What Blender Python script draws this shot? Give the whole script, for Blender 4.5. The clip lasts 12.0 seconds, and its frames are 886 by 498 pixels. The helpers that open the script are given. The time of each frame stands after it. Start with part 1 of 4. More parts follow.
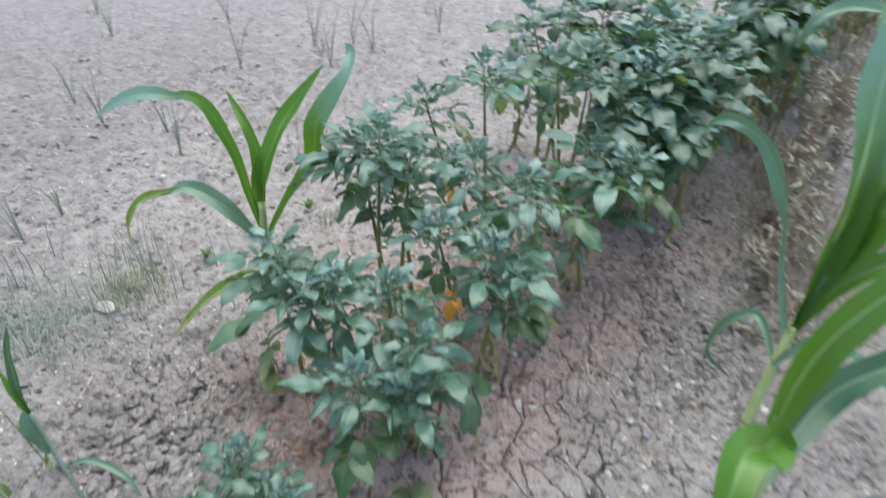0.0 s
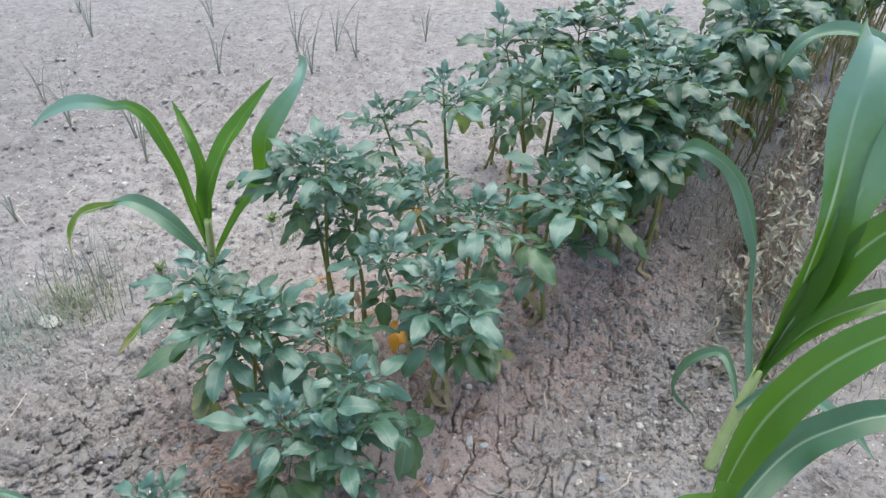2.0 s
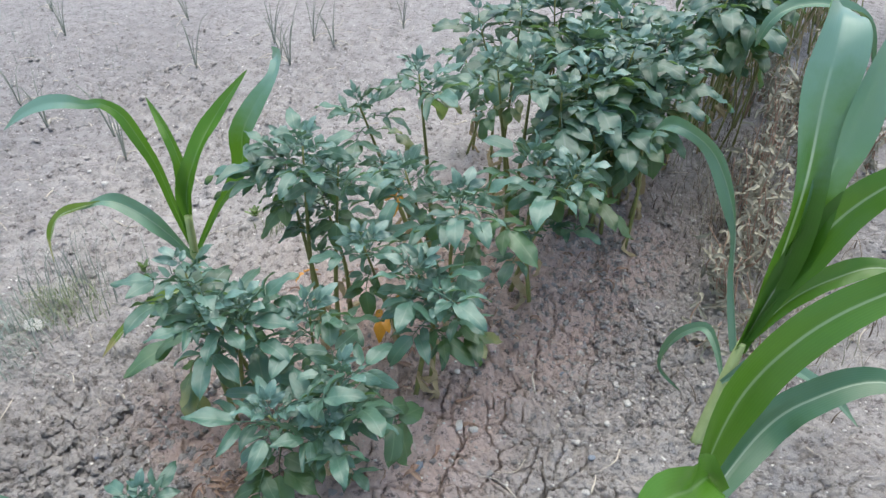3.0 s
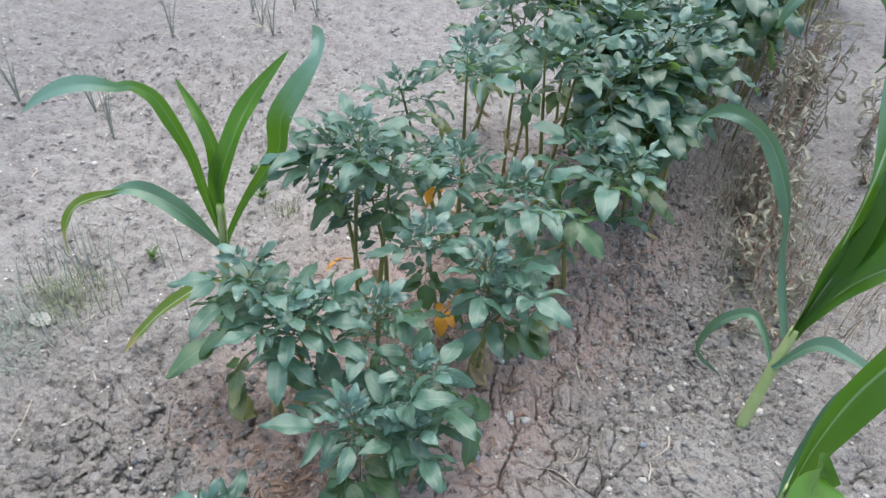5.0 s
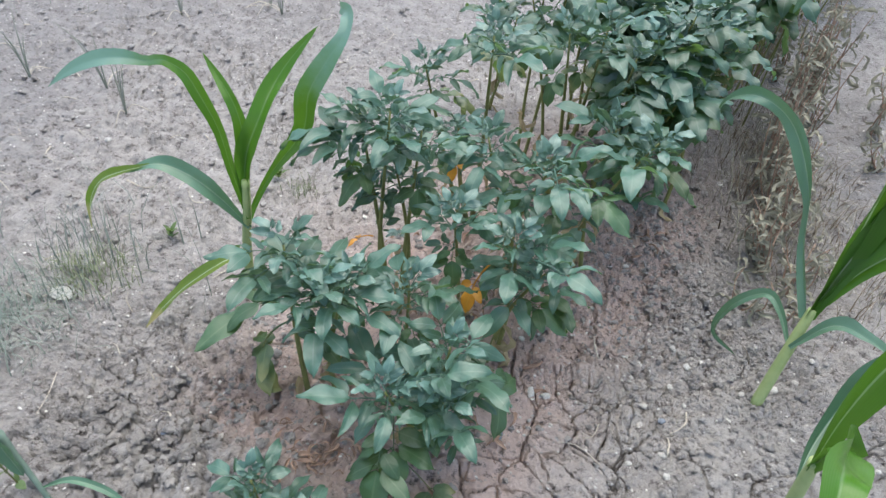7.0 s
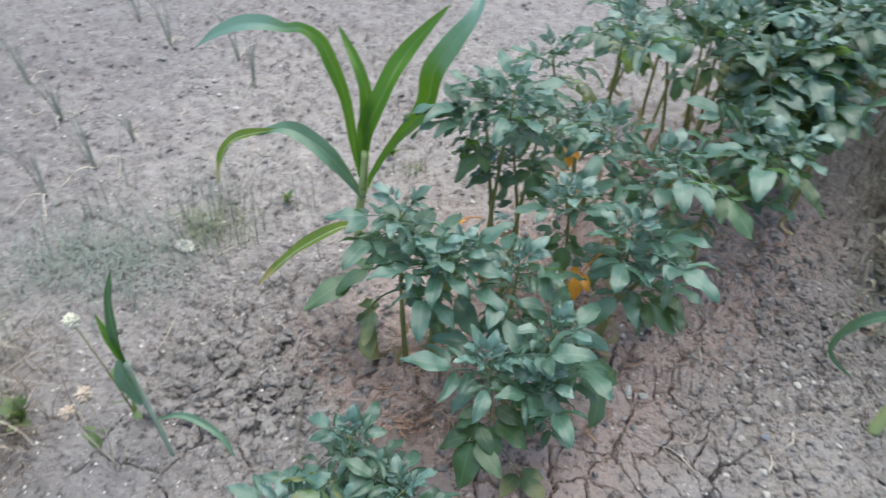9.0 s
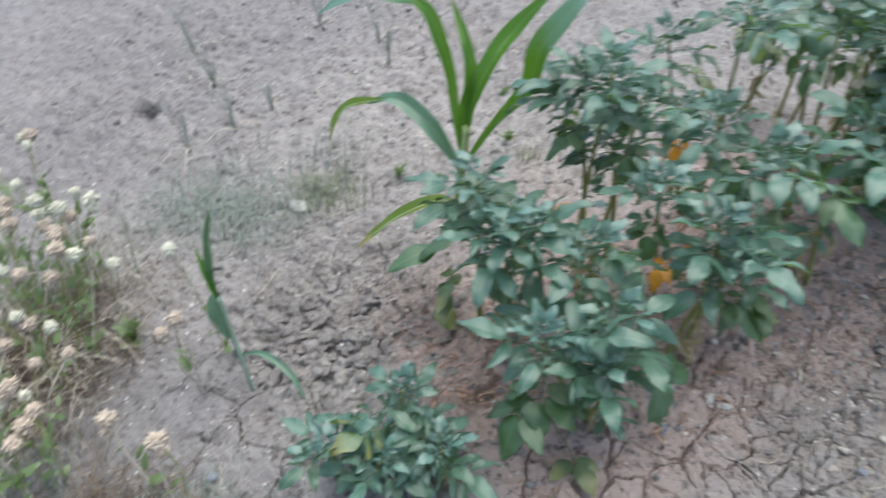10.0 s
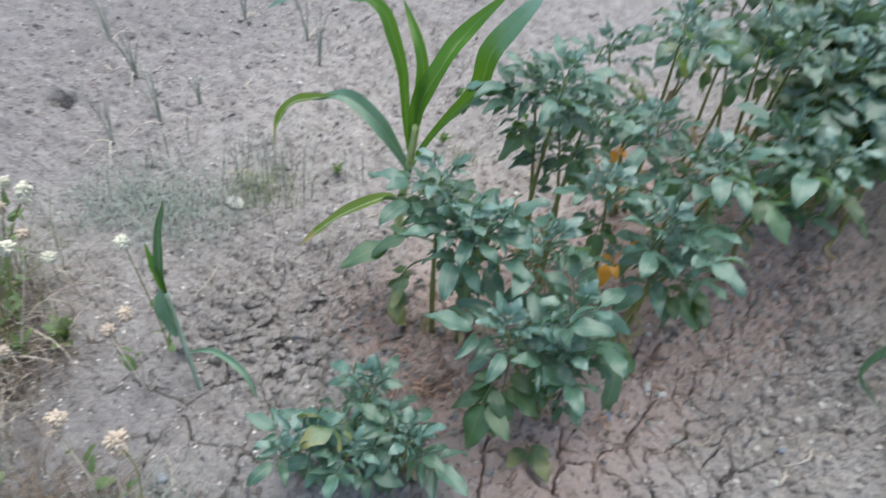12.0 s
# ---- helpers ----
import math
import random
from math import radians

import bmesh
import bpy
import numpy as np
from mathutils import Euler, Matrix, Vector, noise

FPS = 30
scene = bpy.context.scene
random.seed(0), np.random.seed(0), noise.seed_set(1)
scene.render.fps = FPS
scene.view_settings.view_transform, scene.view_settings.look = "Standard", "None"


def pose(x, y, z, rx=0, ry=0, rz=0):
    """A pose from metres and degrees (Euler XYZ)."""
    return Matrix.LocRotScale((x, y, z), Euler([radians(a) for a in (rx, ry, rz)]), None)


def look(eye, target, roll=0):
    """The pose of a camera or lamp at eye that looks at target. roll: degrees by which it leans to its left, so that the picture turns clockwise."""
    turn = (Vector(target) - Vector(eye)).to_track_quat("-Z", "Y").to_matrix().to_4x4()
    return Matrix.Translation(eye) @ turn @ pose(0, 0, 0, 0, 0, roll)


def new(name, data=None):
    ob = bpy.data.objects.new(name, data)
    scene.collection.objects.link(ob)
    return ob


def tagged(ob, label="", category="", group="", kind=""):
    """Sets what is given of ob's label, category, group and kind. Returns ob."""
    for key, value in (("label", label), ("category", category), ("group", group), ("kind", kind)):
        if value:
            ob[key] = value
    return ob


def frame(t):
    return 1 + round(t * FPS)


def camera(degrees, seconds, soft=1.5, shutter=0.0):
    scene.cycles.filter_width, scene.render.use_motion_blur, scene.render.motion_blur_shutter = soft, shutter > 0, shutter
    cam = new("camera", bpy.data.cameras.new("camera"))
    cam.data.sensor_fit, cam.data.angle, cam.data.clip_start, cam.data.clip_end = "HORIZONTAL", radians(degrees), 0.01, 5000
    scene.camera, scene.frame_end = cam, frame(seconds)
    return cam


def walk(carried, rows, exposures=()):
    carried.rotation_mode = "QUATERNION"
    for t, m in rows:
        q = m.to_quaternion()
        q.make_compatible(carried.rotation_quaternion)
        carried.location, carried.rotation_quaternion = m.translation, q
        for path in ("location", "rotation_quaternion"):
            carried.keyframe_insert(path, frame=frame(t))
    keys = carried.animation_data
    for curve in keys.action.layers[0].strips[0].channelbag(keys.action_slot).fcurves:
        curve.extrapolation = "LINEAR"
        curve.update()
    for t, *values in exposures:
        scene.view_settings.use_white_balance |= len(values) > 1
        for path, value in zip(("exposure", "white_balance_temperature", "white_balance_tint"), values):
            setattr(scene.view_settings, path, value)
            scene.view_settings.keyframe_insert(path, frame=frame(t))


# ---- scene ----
cam = camera(64.8, 12.0, soft=1.4, shutter=0.5)
PATH = [
    (0, (0.261, 0.079, 1.309), (0.073, 1.701, 0.154), -1.2),
    (0.2, (0.288, 0.155, 1.292), (0.022, 1.784, 0.162), -1.4),
    (0.5, (0.294, 0.165, 1.306), (0.008, 1.78, 0.161), -0.0),
    (1, (0.33, 0.196, 1.298), (0.088, 1.82, 0.156), 0.6),
    (1.5, (0.357, 0.211, 1.286), (0.17, 1.826, 0.122), -0.3),
    (2, (0.36, 0.191, 1.295), (0.171, 1.823, 0.153), 0.4),
    (2.5, (0.365, 0.194, 1.296), (0.21, 1.826, 0.151), 0.3),
    (3, (0.376, 0.191, 1.295), (0.219, 1.804, 0.123), -1.3),
    (3.5, (0.367, 0.181, 1.296), (0.172, 1.803, 0.142), -1.5),
    (3.7, (0.349, 0.181, 1.283), (0.128, 1.785, 0.11), -1.1),
    (5.3, (0.1, 0.261, 1.311), (0.156, 1.812, 0.05), 3.0),
    (5.5, (0.091, 0.271, 1.304), (0.152, 1.813, 0.032), 3.9),
    (6, (0.089, 0.278, 1.305), (0.138, 1.826, 0.04), 3.8),
    (6.5, (0.09, 0.271, 1.309), (0.157, 1.812, 0.036), 3.2),
    (6.7, (0.079, 0.25, 1.303), (0.12, 1.781, 0.016), 3.5),
    (8.3, (0.028, 0.174, 1.312), (0.046, 1.789, 0.133), 0.4),
    (8.5, (0.022, 0.182, 1.296), (-0.017, 1.747, 0.052), 0.4),
    (9, (0.025, 0.183, 1.272), (-0.202, 1.699, -0.013), 2.3),
    (9.2, (0.040, 0.171, 1.262), (-0.272, 1.678, -0.016), 2.6),
    (9.5, (0.074, 0.144, 1.219), (-0.421, 1.563, -0.1), 3.7),
    (9.7, (0.076, 0.120, 1.205), (-0.515, 1.487, -0.131), 3.8),
    (10, (0.166, 0.176, 1.228), (-0.458, 1.58, -0.052), -1.3),
    (10.5, (0.221, 0.181, 1.24), (-0.317, 1.638, -0.02), -2.0),
    (11, (0.206, 0.15, 1.25), (-0.36, 1.612, 0.008), -2.0),
    (11.5, (0.163, 0.155, 1.202), (-0.393, 1.535, -0.135), -2.9),
    (12, (0.068, 0.105, 1.229), (-0.292, 1.615, -0.033), 5.8),
]
EXPOSURE = 0.91
walk(cam, [(t, look(eye, target, roll)) for t, eye, target, roll in PATH], [(0, EXPOSURE), (6.7, EXPOSURE), (8.5, EXPOSURE - 0.08), (12, EXPOSURE - 0.12)])

# ---- daylight under a clear evening sky, no direct sunbeam ----
world = bpy.data.worlds.new("evening_sky")
world.use_nodes = True
scene.world = world
wt = world.node_tree
sky = wt.nodes.new("ShaderNodeTexSky")
sky.sky_type, sky.sun_disc = "NISHITA", False
sky.sun_elevation, sky.sun_rotation = radians(60), radians(15)
sky.dust_density = 1.5
wt.links.new(sky.outputs["Color"], wt.nodes["Background"].inputs["Color"])
wt.nodes["Background"].inputs["Strength"].default_value = 0.15
sun_data = bpy.data.lights.new("sun", "SUN")
sun_data.energy, sun_data.angle, sun_data.color = 2.9, radians(75), (1.0, 0.975, 0.87)
sun = new("sun", sun_data)
sun.matrix_world = look((0.3, 0.9, 6), (0, 0, 0))

# ---- materials ----


def material(name, rough=0.6, spec=0.5):
    m = bpy.data.materials.new(name)
    m.use_nodes = True
    b = m.node_tree.nodes["Principled BSDF"]
    b.inputs["Roughness"].default_value = rough
    b.inputs["Specular IOR Level"].default_value = spec
    return m, m.node_tree, b


def node(nt, kind, **inputs):
    n = nt.nodes.new(kind)
    for key, value in inputs.items():
        n.inputs[key.replace("_", " ")].default_value = value
    return n


def ramp(nt, source, stops):
    r = nt.nodes.new("ShaderNodeValToRGB")
    els = r.color_ramp.elements
    while len(els) < len(stops):
        els.new(0.5)
    for el, (p, c) in zip(els, stops):
        el.position, el.color = p, (*c, 1)
    nt.links.new(source, r.inputs["Fac"])
    return r.outputs["Color"]


def mix(nt, fac, a, b, blend="MIX"):
    n = nt.nodes.new("ShaderNodeMix")
    n.data_type, n.blend_type = "RGBA", blend
    for sock, v in ((n.inputs[0], fac), (n.inputs[6], a), (n.inputs[7], b)):
        if isinstance(v, (int, float)):
            sock.default_value = v
        elif isinstance(v, tuple):
            sock.default_value = (*v, 1)
        else:
            nt.links.new(v, sock)
    return n.outputs[2]


def arith(nt, op, a, b=0.0):
    n = nt.nodes.new("ShaderNodeMath")
    n.operation = op
    for sock, v in zip(n.inputs, (a, b)):
        if isinstance(v, (int, float)):
            sock.default_value = v
        else:
            nt.links.new(v, sock)
    return n.outputs[0]


def noise_tex(nt, coord, scale, detail=4, rough=0.6):
    n = node(nt, "ShaderNodeTexNoise", Scale=scale, Detail=detail, Roughness=rough)
    nt.links.new(coord, n.inputs["Vector"])
    return n.outputs["Fac"]


def bump(nt, b, height, strength, distance):
    n = node(nt, "ShaderNodeBump", Strength=strength, Distance=distance)
    nt.links.new(height, n.inputs["Height"])
    nt.links.new(n.outputs["Normal"], b.inputs["Normal"])
    return n


def soil_material():
    m, nt, b = material("dry_loam", 0.95, 0.15)
    co = nt.nodes.new("ShaderNodeTexCoord").outputs["Object"]
    broad = noise_tex(nt, co, 1.3, 3)
    mid = noise_tex(nt, co, 14, 5)
    fine = noise_tex(nt, co, 90, 6, 0.7)
    grit = noise_tex(nt, co, 420, 3, 0.7)
    c1 = ramp(nt, broad, [(0.3, (0.26, 0.252, 0.258)), (0.7, (0.44, 0.415, 0.41))])
    c2 = ramp(nt, mid, [(0.32, (0.14, 0.122, 0.122)), (0.48, (0.33, 0.308, 0.305)), (0.68, (0.60, 0.572, 0.565))])
    c = mix(nt, 0.5, c1, c2)
    c = mix(nt, ramp(nt, fine, [(0.35, (0, 0, 0)), (0.75, (0.75, 0.75, 0.75))]), c, (0.58, 0.545, 0.515))
    red = nt.nodes.new("ShaderNodeAttribute")
    red.attribute_name = "ridge"
    c = mix(nt, arith(nt, "MULTIPLY", red.outputs["Fac"], 0.92), c, mix(nt, fine, (0.47, 0.345, 0.31), (0.84, 0.665, 0.605)))
    crust = nt.nodes.new("ShaderNodeAttribute")
    crust.attribute_name = "crust"
    c = mix(nt, arith(nt, "MULTIPLY", crust.outputs["Fac"], 0.6), c, mix(nt, mid, (0.17, 0.165, 0.175), (0.36, 0.35, 0.36)))
    pale = nt.nodes.new("ShaderNodeAttribute")
    pale.attribute_name = "pale"
    c = mix(nt, arith(nt, "MULTIPLY", pale.outputs["Fac"], 0.5), c, mix(nt, mid, (0.38, 0.35, 0.335), (0.66, 0.625, 0.60)))
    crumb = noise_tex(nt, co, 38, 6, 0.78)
    # shade in the pits between crumbs is put into the colour here
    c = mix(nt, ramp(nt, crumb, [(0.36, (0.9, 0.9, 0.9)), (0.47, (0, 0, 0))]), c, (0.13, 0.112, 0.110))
    # pale specks of chalk grit
    vor = node(nt, "ShaderNodeTexVoronoi", Scale=70.0)
    nt.links.new(co, vor.inputs["Vector"])
    speck = ramp(nt, vor.outputs["Distance"], [(0.0, (1, 1, 1)), (0.12, (1, 1, 1)), (0.2, (0, 0, 0))])
    sep = nt.nodes.new("ShaderNodeSeparateColor")
    nt.links.new(vor.outputs["Color"], sep.inputs["Color"])
    rare = arith(nt, "GREATER_THAN", sep.outputs["Red"], 0.9)
    c = mix(nt, arith(nt, "MULTIPLY", speck, rare), c, (0.62, 0.59, 0.55))
    flake = node(nt, "ShaderNodeTexVoronoi", Scale=24.0)
    nt.links.new(co, flake.inputs["Vector"])
    sep2 = nt.nodes.new("ShaderNodeSeparateColor")
    nt.links.new(flake.outputs["Color"], sep2.inputs["Color"])
    chip = ramp(nt, arith(nt, "ADD", flake.outputs["Distance"], arith(nt, "MULTIPLY", grit, 0.06)), [(0.0, (1, 1, 1)), (0.10, (1, 1, 1)), (0.13, (0, 0, 0))])
    c = mix(nt, arith(nt, "MULTIPLY", chip, arith(nt, "GREATER_THAN", sep2.outputs["Green"], 0.62)), c, (0.84, 0.82, 0.79))
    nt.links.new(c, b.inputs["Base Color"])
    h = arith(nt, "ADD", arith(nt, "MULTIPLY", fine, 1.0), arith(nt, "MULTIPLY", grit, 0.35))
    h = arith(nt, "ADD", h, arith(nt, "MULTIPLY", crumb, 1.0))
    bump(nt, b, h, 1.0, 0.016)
    return m


def stone_material(name, dark, light):
    m, nt, b = material(name, 0.85, 0.3)
    co = nt.nodes.new("ShaderNodeTexCoord").outputs["Object"]
    rnd = nt.nodes.new("ShaderNodeObjectInfo").outputs["Random"]
    isl = nt.nodes.new("ShaderNodeNewGeometry").outputs["Random Per Island"]
    f = arith(nt, "FRACT", arith(nt, "ADD", rnd, isl))
    c = ramp(nt, f, [(0.0, dark), (0.45, tuple((p + q) / 2 for p, q in zip(dark, light))), (1.0, light)])
    n = noise_tex(nt, co, 120, 5, 0.7)
    c = mix(nt, 0.55, c, ramp(nt, n, [(0.3, dark), (0.75, light)]))
    nt.links.new(c, b.inputs["Base Color"])
    bump(nt, b, n, 0.8, 0.004)
    return m


def leaf_material(name, base, vein, young=None, yellow=0.0, rough=0.42, trans=0.34, veins=5.0, cast=0.25, glow=(0.17, 0.30, 0.045)):
    """A leaf blade: u runs across it, v along it."""
    m, nt, b = material(name, rough, 0.8)
    uv = nt.nodes.new("ShaderNodeUVMap").outputs["UV"]
    sep = nt.nodes.new("ShaderNodeSeparateXYZ")
    nt.links.new(uv, sep.inputs[0])
    co = nt.nodes.new("ShaderNodeTexCoord").outputs["Object"]
    u = arith(nt, "ABSOLUTE", arith(nt, "SUBTRACT", sep.outputs["X"], 0.5))
    v = sep.outputs["Y"]
    rnd = nt.nodes.new("ShaderNodeObjectInfo").outputs["Random"]
    isl = nt.nodes.new("ShaderNodeNewGeometry").outputs["Random Per Island"]
    n1 = noise_tex(nt, co, 26, 4)
    n2 = noise_tex(nt, co, 160, 4, 0.7)
    other = young or tuple(x * 1.75 for x in base)
    c = mix(nt, isl, tuple(x * 0.82 for x in base), other)
    c = mix(nt, ramp(nt, n1, [(0.35, (0, 0, 0)), (0.75, (0.8, 0.8, 0.8))]), c, tuple(x * 0.66 for x in base))
    c = mix(nt, arith(nt, "MULTIPLY", rnd, cast * 1.6), c, tuple(x * 1.7 for x in base))
    c = mix(nt, ramp(nt, rnd, [(0.0, (0.45, 0.45, 0.45)), (0.4, (0, 0, 0))]), c, (base[0] * 0.8, base[1] * 0.8, base[2] * 0.45))
    # side veins slant forward from the midrib
    slant = arith(nt, "SUBTRACT", arith(nt, "MULTIPLY", v, veins), arith(nt, "MULTIPLY", u, veins * 0.75))
    saw = arith(nt, "ABSOLUTE", arith(nt, "SUBTRACT", arith(nt, "FRACT", slant), 0.5))
    side = ramp(nt, saw, [(0.0, (1, 1, 1)), (0.07, (0, 0, 0))])
    mid = ramp(nt, u, [(0.0, (1, 1, 1)), (0.025, (0.8, 0.8, 0.8)), (0.05, (0, 0, 0))])
    c = mix(nt, arith(nt, "MULTIPLY", side, 0.05), c, vein)
    c = mix(nt, arith(nt, "MULTIPLY", mid, 0.4), c, vein)
    if yellow:
        spot = arith(nt, "ADD", arith(nt, "MULTIPLY", v, 0.8), arith(nt, "MULTIPLY", n1, 0.8))
        c = mix(nt, ramp(nt, spot, [(0.9 - yellow * 0.7, (0, 0, 0)), (1.25 - yellow * 0.7, (1, 1, 1))]), c, (0.23, 0.24, 0.10))
    nt.links.new(c, b.inputs["Base Color"])
    puff = arith(nt, "ADD", arith(nt, "MULTIPLY", saw, 0.9), arith(nt, "MULTIPLY", n2, 0.5))
    bump(nt, b, puff, 0.3, 0.0016)
    tr = nt.nodes.new("ShaderNodeBsdfTranslucent")
    nt.links.new(mix(nt, 0.7, c, glow), tr.inputs["Color"])
    ms = node(nt, "ShaderNodeMixShader", Fac=trans)
    nt.links.new(b.outputs[0], ms.inputs[1])
    nt.links.new(tr.outputs[0], ms.inputs[2])
    nt.links.new(ms.outputs[0], nt.nodes["Material Output"].inputs["Surface"])
    return m


def corn_material(name, base, light, trans=0.3, rough=0.32, tipdry=0.0, rib=0.85, sky_sheen=0.0, sheen_from=0.33):
    m, nt, b = material(name, rough, 0.45)
    uv = nt.nodes.new("ShaderNodeUVMap").outputs["UV"]
    sep = nt.nodes.new("ShaderNodeSeparateXYZ")
    nt.links.new(uv, sep.inputs[0])
    co = nt.nodes.new("ShaderNodeTexCoord").outputs["Object"]
    u = arith(nt, "ABSOLUTE", arith(nt, "SUBTRACT", sep.outputs["X"], 0.5))
    wave = arith(nt, "ABSOLUTE", arith(nt, "SUBTRACT", arith(nt, "FRACT", arith(nt, "MULTIPLY", sep.outputs["X"], 15.0)), 0.5))
    n1 = noise_tex(nt, co, 11, 4)
    c = mix(nt, n1, base, light)
    c = mix(nt, arith(nt, "MULTIPLY", ramp(nt, wave, [(0.0, (1, 1, 1)), (0.25, (0, 0, 0))]), 0.10), c, tuple(x * 1.6 for x in light))
    c = mix(nt, ramp(nt, u, [(0.0, (rib, rib, rib)), (0.024, (rib * 0.8,) * 3), (0.045, (0, 0, 0))]), c, (0.55, 0.64, 0.50))
    if sky_sheen:
        # bluish sheen of the sky, painted into the colour of the outer half
        sheen = arith(nt, "ADD", sep.outputs["Y"], arith(nt, "MULTIPLY", arith(nt, "SUBTRACT", n1, 0.5), 0.35))
        c = mix(nt, arith(nt, "MULTIPLY", ramp(nt, sheen, [(sheen_from, (0, 0, 0)), (sheen_from + 0.25, (1, 1, 1))]), sky_sheen), c, (0.155, 0.275, 0.245))
    if tipdry:
        t = arith(nt, "ADD", sep.outputs["Y"], arith(nt, "MULTIPLY", arith(nt, "SUBTRACT", n1, 0.5), 0.5))
        c = mix(nt, ramp(nt, t, [(1 - tipdry, (0, 0, 0)), (1.12 - tipdry, (1, 1, 1))]), c, (0.36, 0.30, 0.14))
    nt.links.new(c, b.inputs["Base Color"])
    bump(nt, b, wave, 0.25, 0.0008)
    tr = nt.nodes.new("ShaderNodeBsdfTranslucent")
    nt.links.new(mix(nt, 0.6, c, (0.20, 0.42, 0.03)), tr.inputs["Color"])
    ms = node(nt, "ShaderNodeMixShader", Fac=trans)
    nt.links.new(b.outputs[0], ms.inputs[1])
    nt.links.new(tr.outputs[0], ms.inputs[2])
    nt.links.new(ms.outputs[0], nt.nodes["Material Output"].inputs["Surface"])
    return m


def plain_material(name, dark, light, scale=40, rough=0.75, trans=0.0):
    m, nt, b = material(name, rough, 0.3)
    co = nt.nodes.new("ShaderNodeTexCoord").outputs["Object"]
    isl = nt.nodes.new("ShaderNodeNewGeometry").outputs["Random Per Island"]
    n = noise_tex(nt, co, scale, 5, 0.65)
    c = mix(nt, 0.5, ramp(nt, n, [(0.3, dark), (0.72, light)]), mix(nt, isl, dark, light))
    nt.links.new(c, b.inputs["Base Color"])
    bump(nt, b, n, 0.5, 0.002)
    if trans:
        tr = nt.nodes.new("ShaderNodeBsdfTranslucent")
        nt.links.new(c, tr.inputs["Color"])
        ms = node(nt, "ShaderNodeMixShader", Fac=trans)
        nt.links.new(b.outputs[0], ms.inputs[1])
        nt.links.new(tr.outputs[0], ms.inputs[2])
        nt.links.new(ms.outputs[0], nt.nodes["Material Output"].inputs["Surface"])
    return m


SOIL = soil_material()
PALE_STONE = stone_material("pale_gravel", (0.36, 0.34, 0.32), (0.86, 0.84, 0.80))
GREY_STONE = stone_material("grey_gravel", (0.24, 0.215, 0.205), (0.46, 0.43, 0.41))
BLUE_STONE = stone_material("bluish_stone", (0.22, 0.25, 0.31), (0.40, 0.44, 0.50))
POTATO = leaf_material("potato_leaf", (0.057, 0.128, 0.103), (0.20, 0.30, 0.24), rough=0.41)
POTATO_YOUNG = leaf_material("young_potato_leaf", (0.062, 0.126, 0.108), (0.20, 0.30, 0.24), rough=0.42, trans=0.14)
POTATO_OLD = leaf_material("old_potato_leaf", (0.042, 0.100, 0.077), (0.17, 0.27, 0.22), rough=0.42)
POTATO_LOWER = leaf_material("lower_potato_leaf", (0.054, 0.118, 0.062), (0.18, 0.27, 0.15), rough=0.42, trans=0.4)
DEAD_LEAF = plain_material("straw_brown_leaf", (0.26, 0.20, 0.10), (0.52, 0.43, 0.28), 50, 0.8, 0.2)
POTATO_PALE = leaf_material("fading_potato_leaf", (0.075, 0.125, 0.065), (0.2, 0.27, 0.13), yellow=0.28)
POTATO_YELLOW = leaf_material("yellow_potato_leaf", (0.60, 0.27, 0.025), (0.7, 0.42, 0.08), cast=0.0, glow=(0.8, 0.4, 0.04))
POTATO_STEM = plain_material("potato_stem", (0.13, 0.135, 0.04), (0.25, 0.27, 0.10), 30, 0.55)
CORN = corn_material("corn_blade", (0.034, 0.104, 0.012), (0.062, 0.158, 0.024), rib=0.34)
CORN_SHEEN = corn_material("sky_sheen_corn_blade", (0.04, 0.125, 0.012), (0.07, 0.185, 0.024), sky_sheen=1.0, rib=0.9)
CORN_YOUNG = corn_material("young_corn_blade", (0.042, 0.130, 0.011), (0.07, 0.185, 0.018), rib=0.12)
CORN_TAIL = corn_material("kinked_corn_blade", (0.040, 0.125, 0.010), (0.065, 0.175, 0.016), rib=0.12, sky_sheen=1.0, sheen_from=0.47)
# one maize leaf's shade is put into this colour; the leek shares it
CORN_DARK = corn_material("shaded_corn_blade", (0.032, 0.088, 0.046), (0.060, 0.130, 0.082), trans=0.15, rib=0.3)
CORN_BLUE = corn_material("bluish_corn_blade", (0.078, 0.160, 0.112), (0.12, 0.215, 0.155), trans=0.15, rib=0.2)
CORN_OLD = corn_material("old_corn_blade", (0.11, 0.17, 0.03), (0.17, 0.23, 0.05), tipdry=0.25)
CORN_STALK = plain_material("corn_stalk", (0.22, 0.31, 0.11), (0.40, 0.47, 0.23), 25, 0.45)
ONION = plain_material("onion_leaf", (0.17, 0.19, 0.155), (0.33, 0.35, 0.30), 30, 0.5)
LEEK_STEM = plain_material("leek_stem", (0.10, 0.16, 0.13), (0.22, 0.29, 0.24), 30, 0.5)
STRAW = plain_material("dry_straw", (0.38, 0.33, 0.26), (0.68, 0.63, 0.55), 60, 0.8)
WITHERED = plain_material("withered_leaf", (0.15, 0.15, 0.115), (0.44, 0.42, 0.345), 40, 0.8, 0.2)
DARK_LITTER = plain_material("rotting_brown_stem", (0.07, 0.052, 0.04), (0.24, 0.19, 0.14), 50, 0.85, 0.1)
LITTER = plain_material("brown_dry_leaf", (0.20, 0.115, 0.08), (0.46, 0.33, 0.26), 50, 0.85, 0.1)
GRASS = plain_material("grass_blade", (0.13, 0.17, 0.085), (0.27, 0.30, 0.18), 20, 0.6, 0.2)
GREY_GRASS = plain_material("grey_grass_blade", (0.13, 0.17, 0.15), (0.31, 0.35, 0.31), 20, 0.7, 0.15)
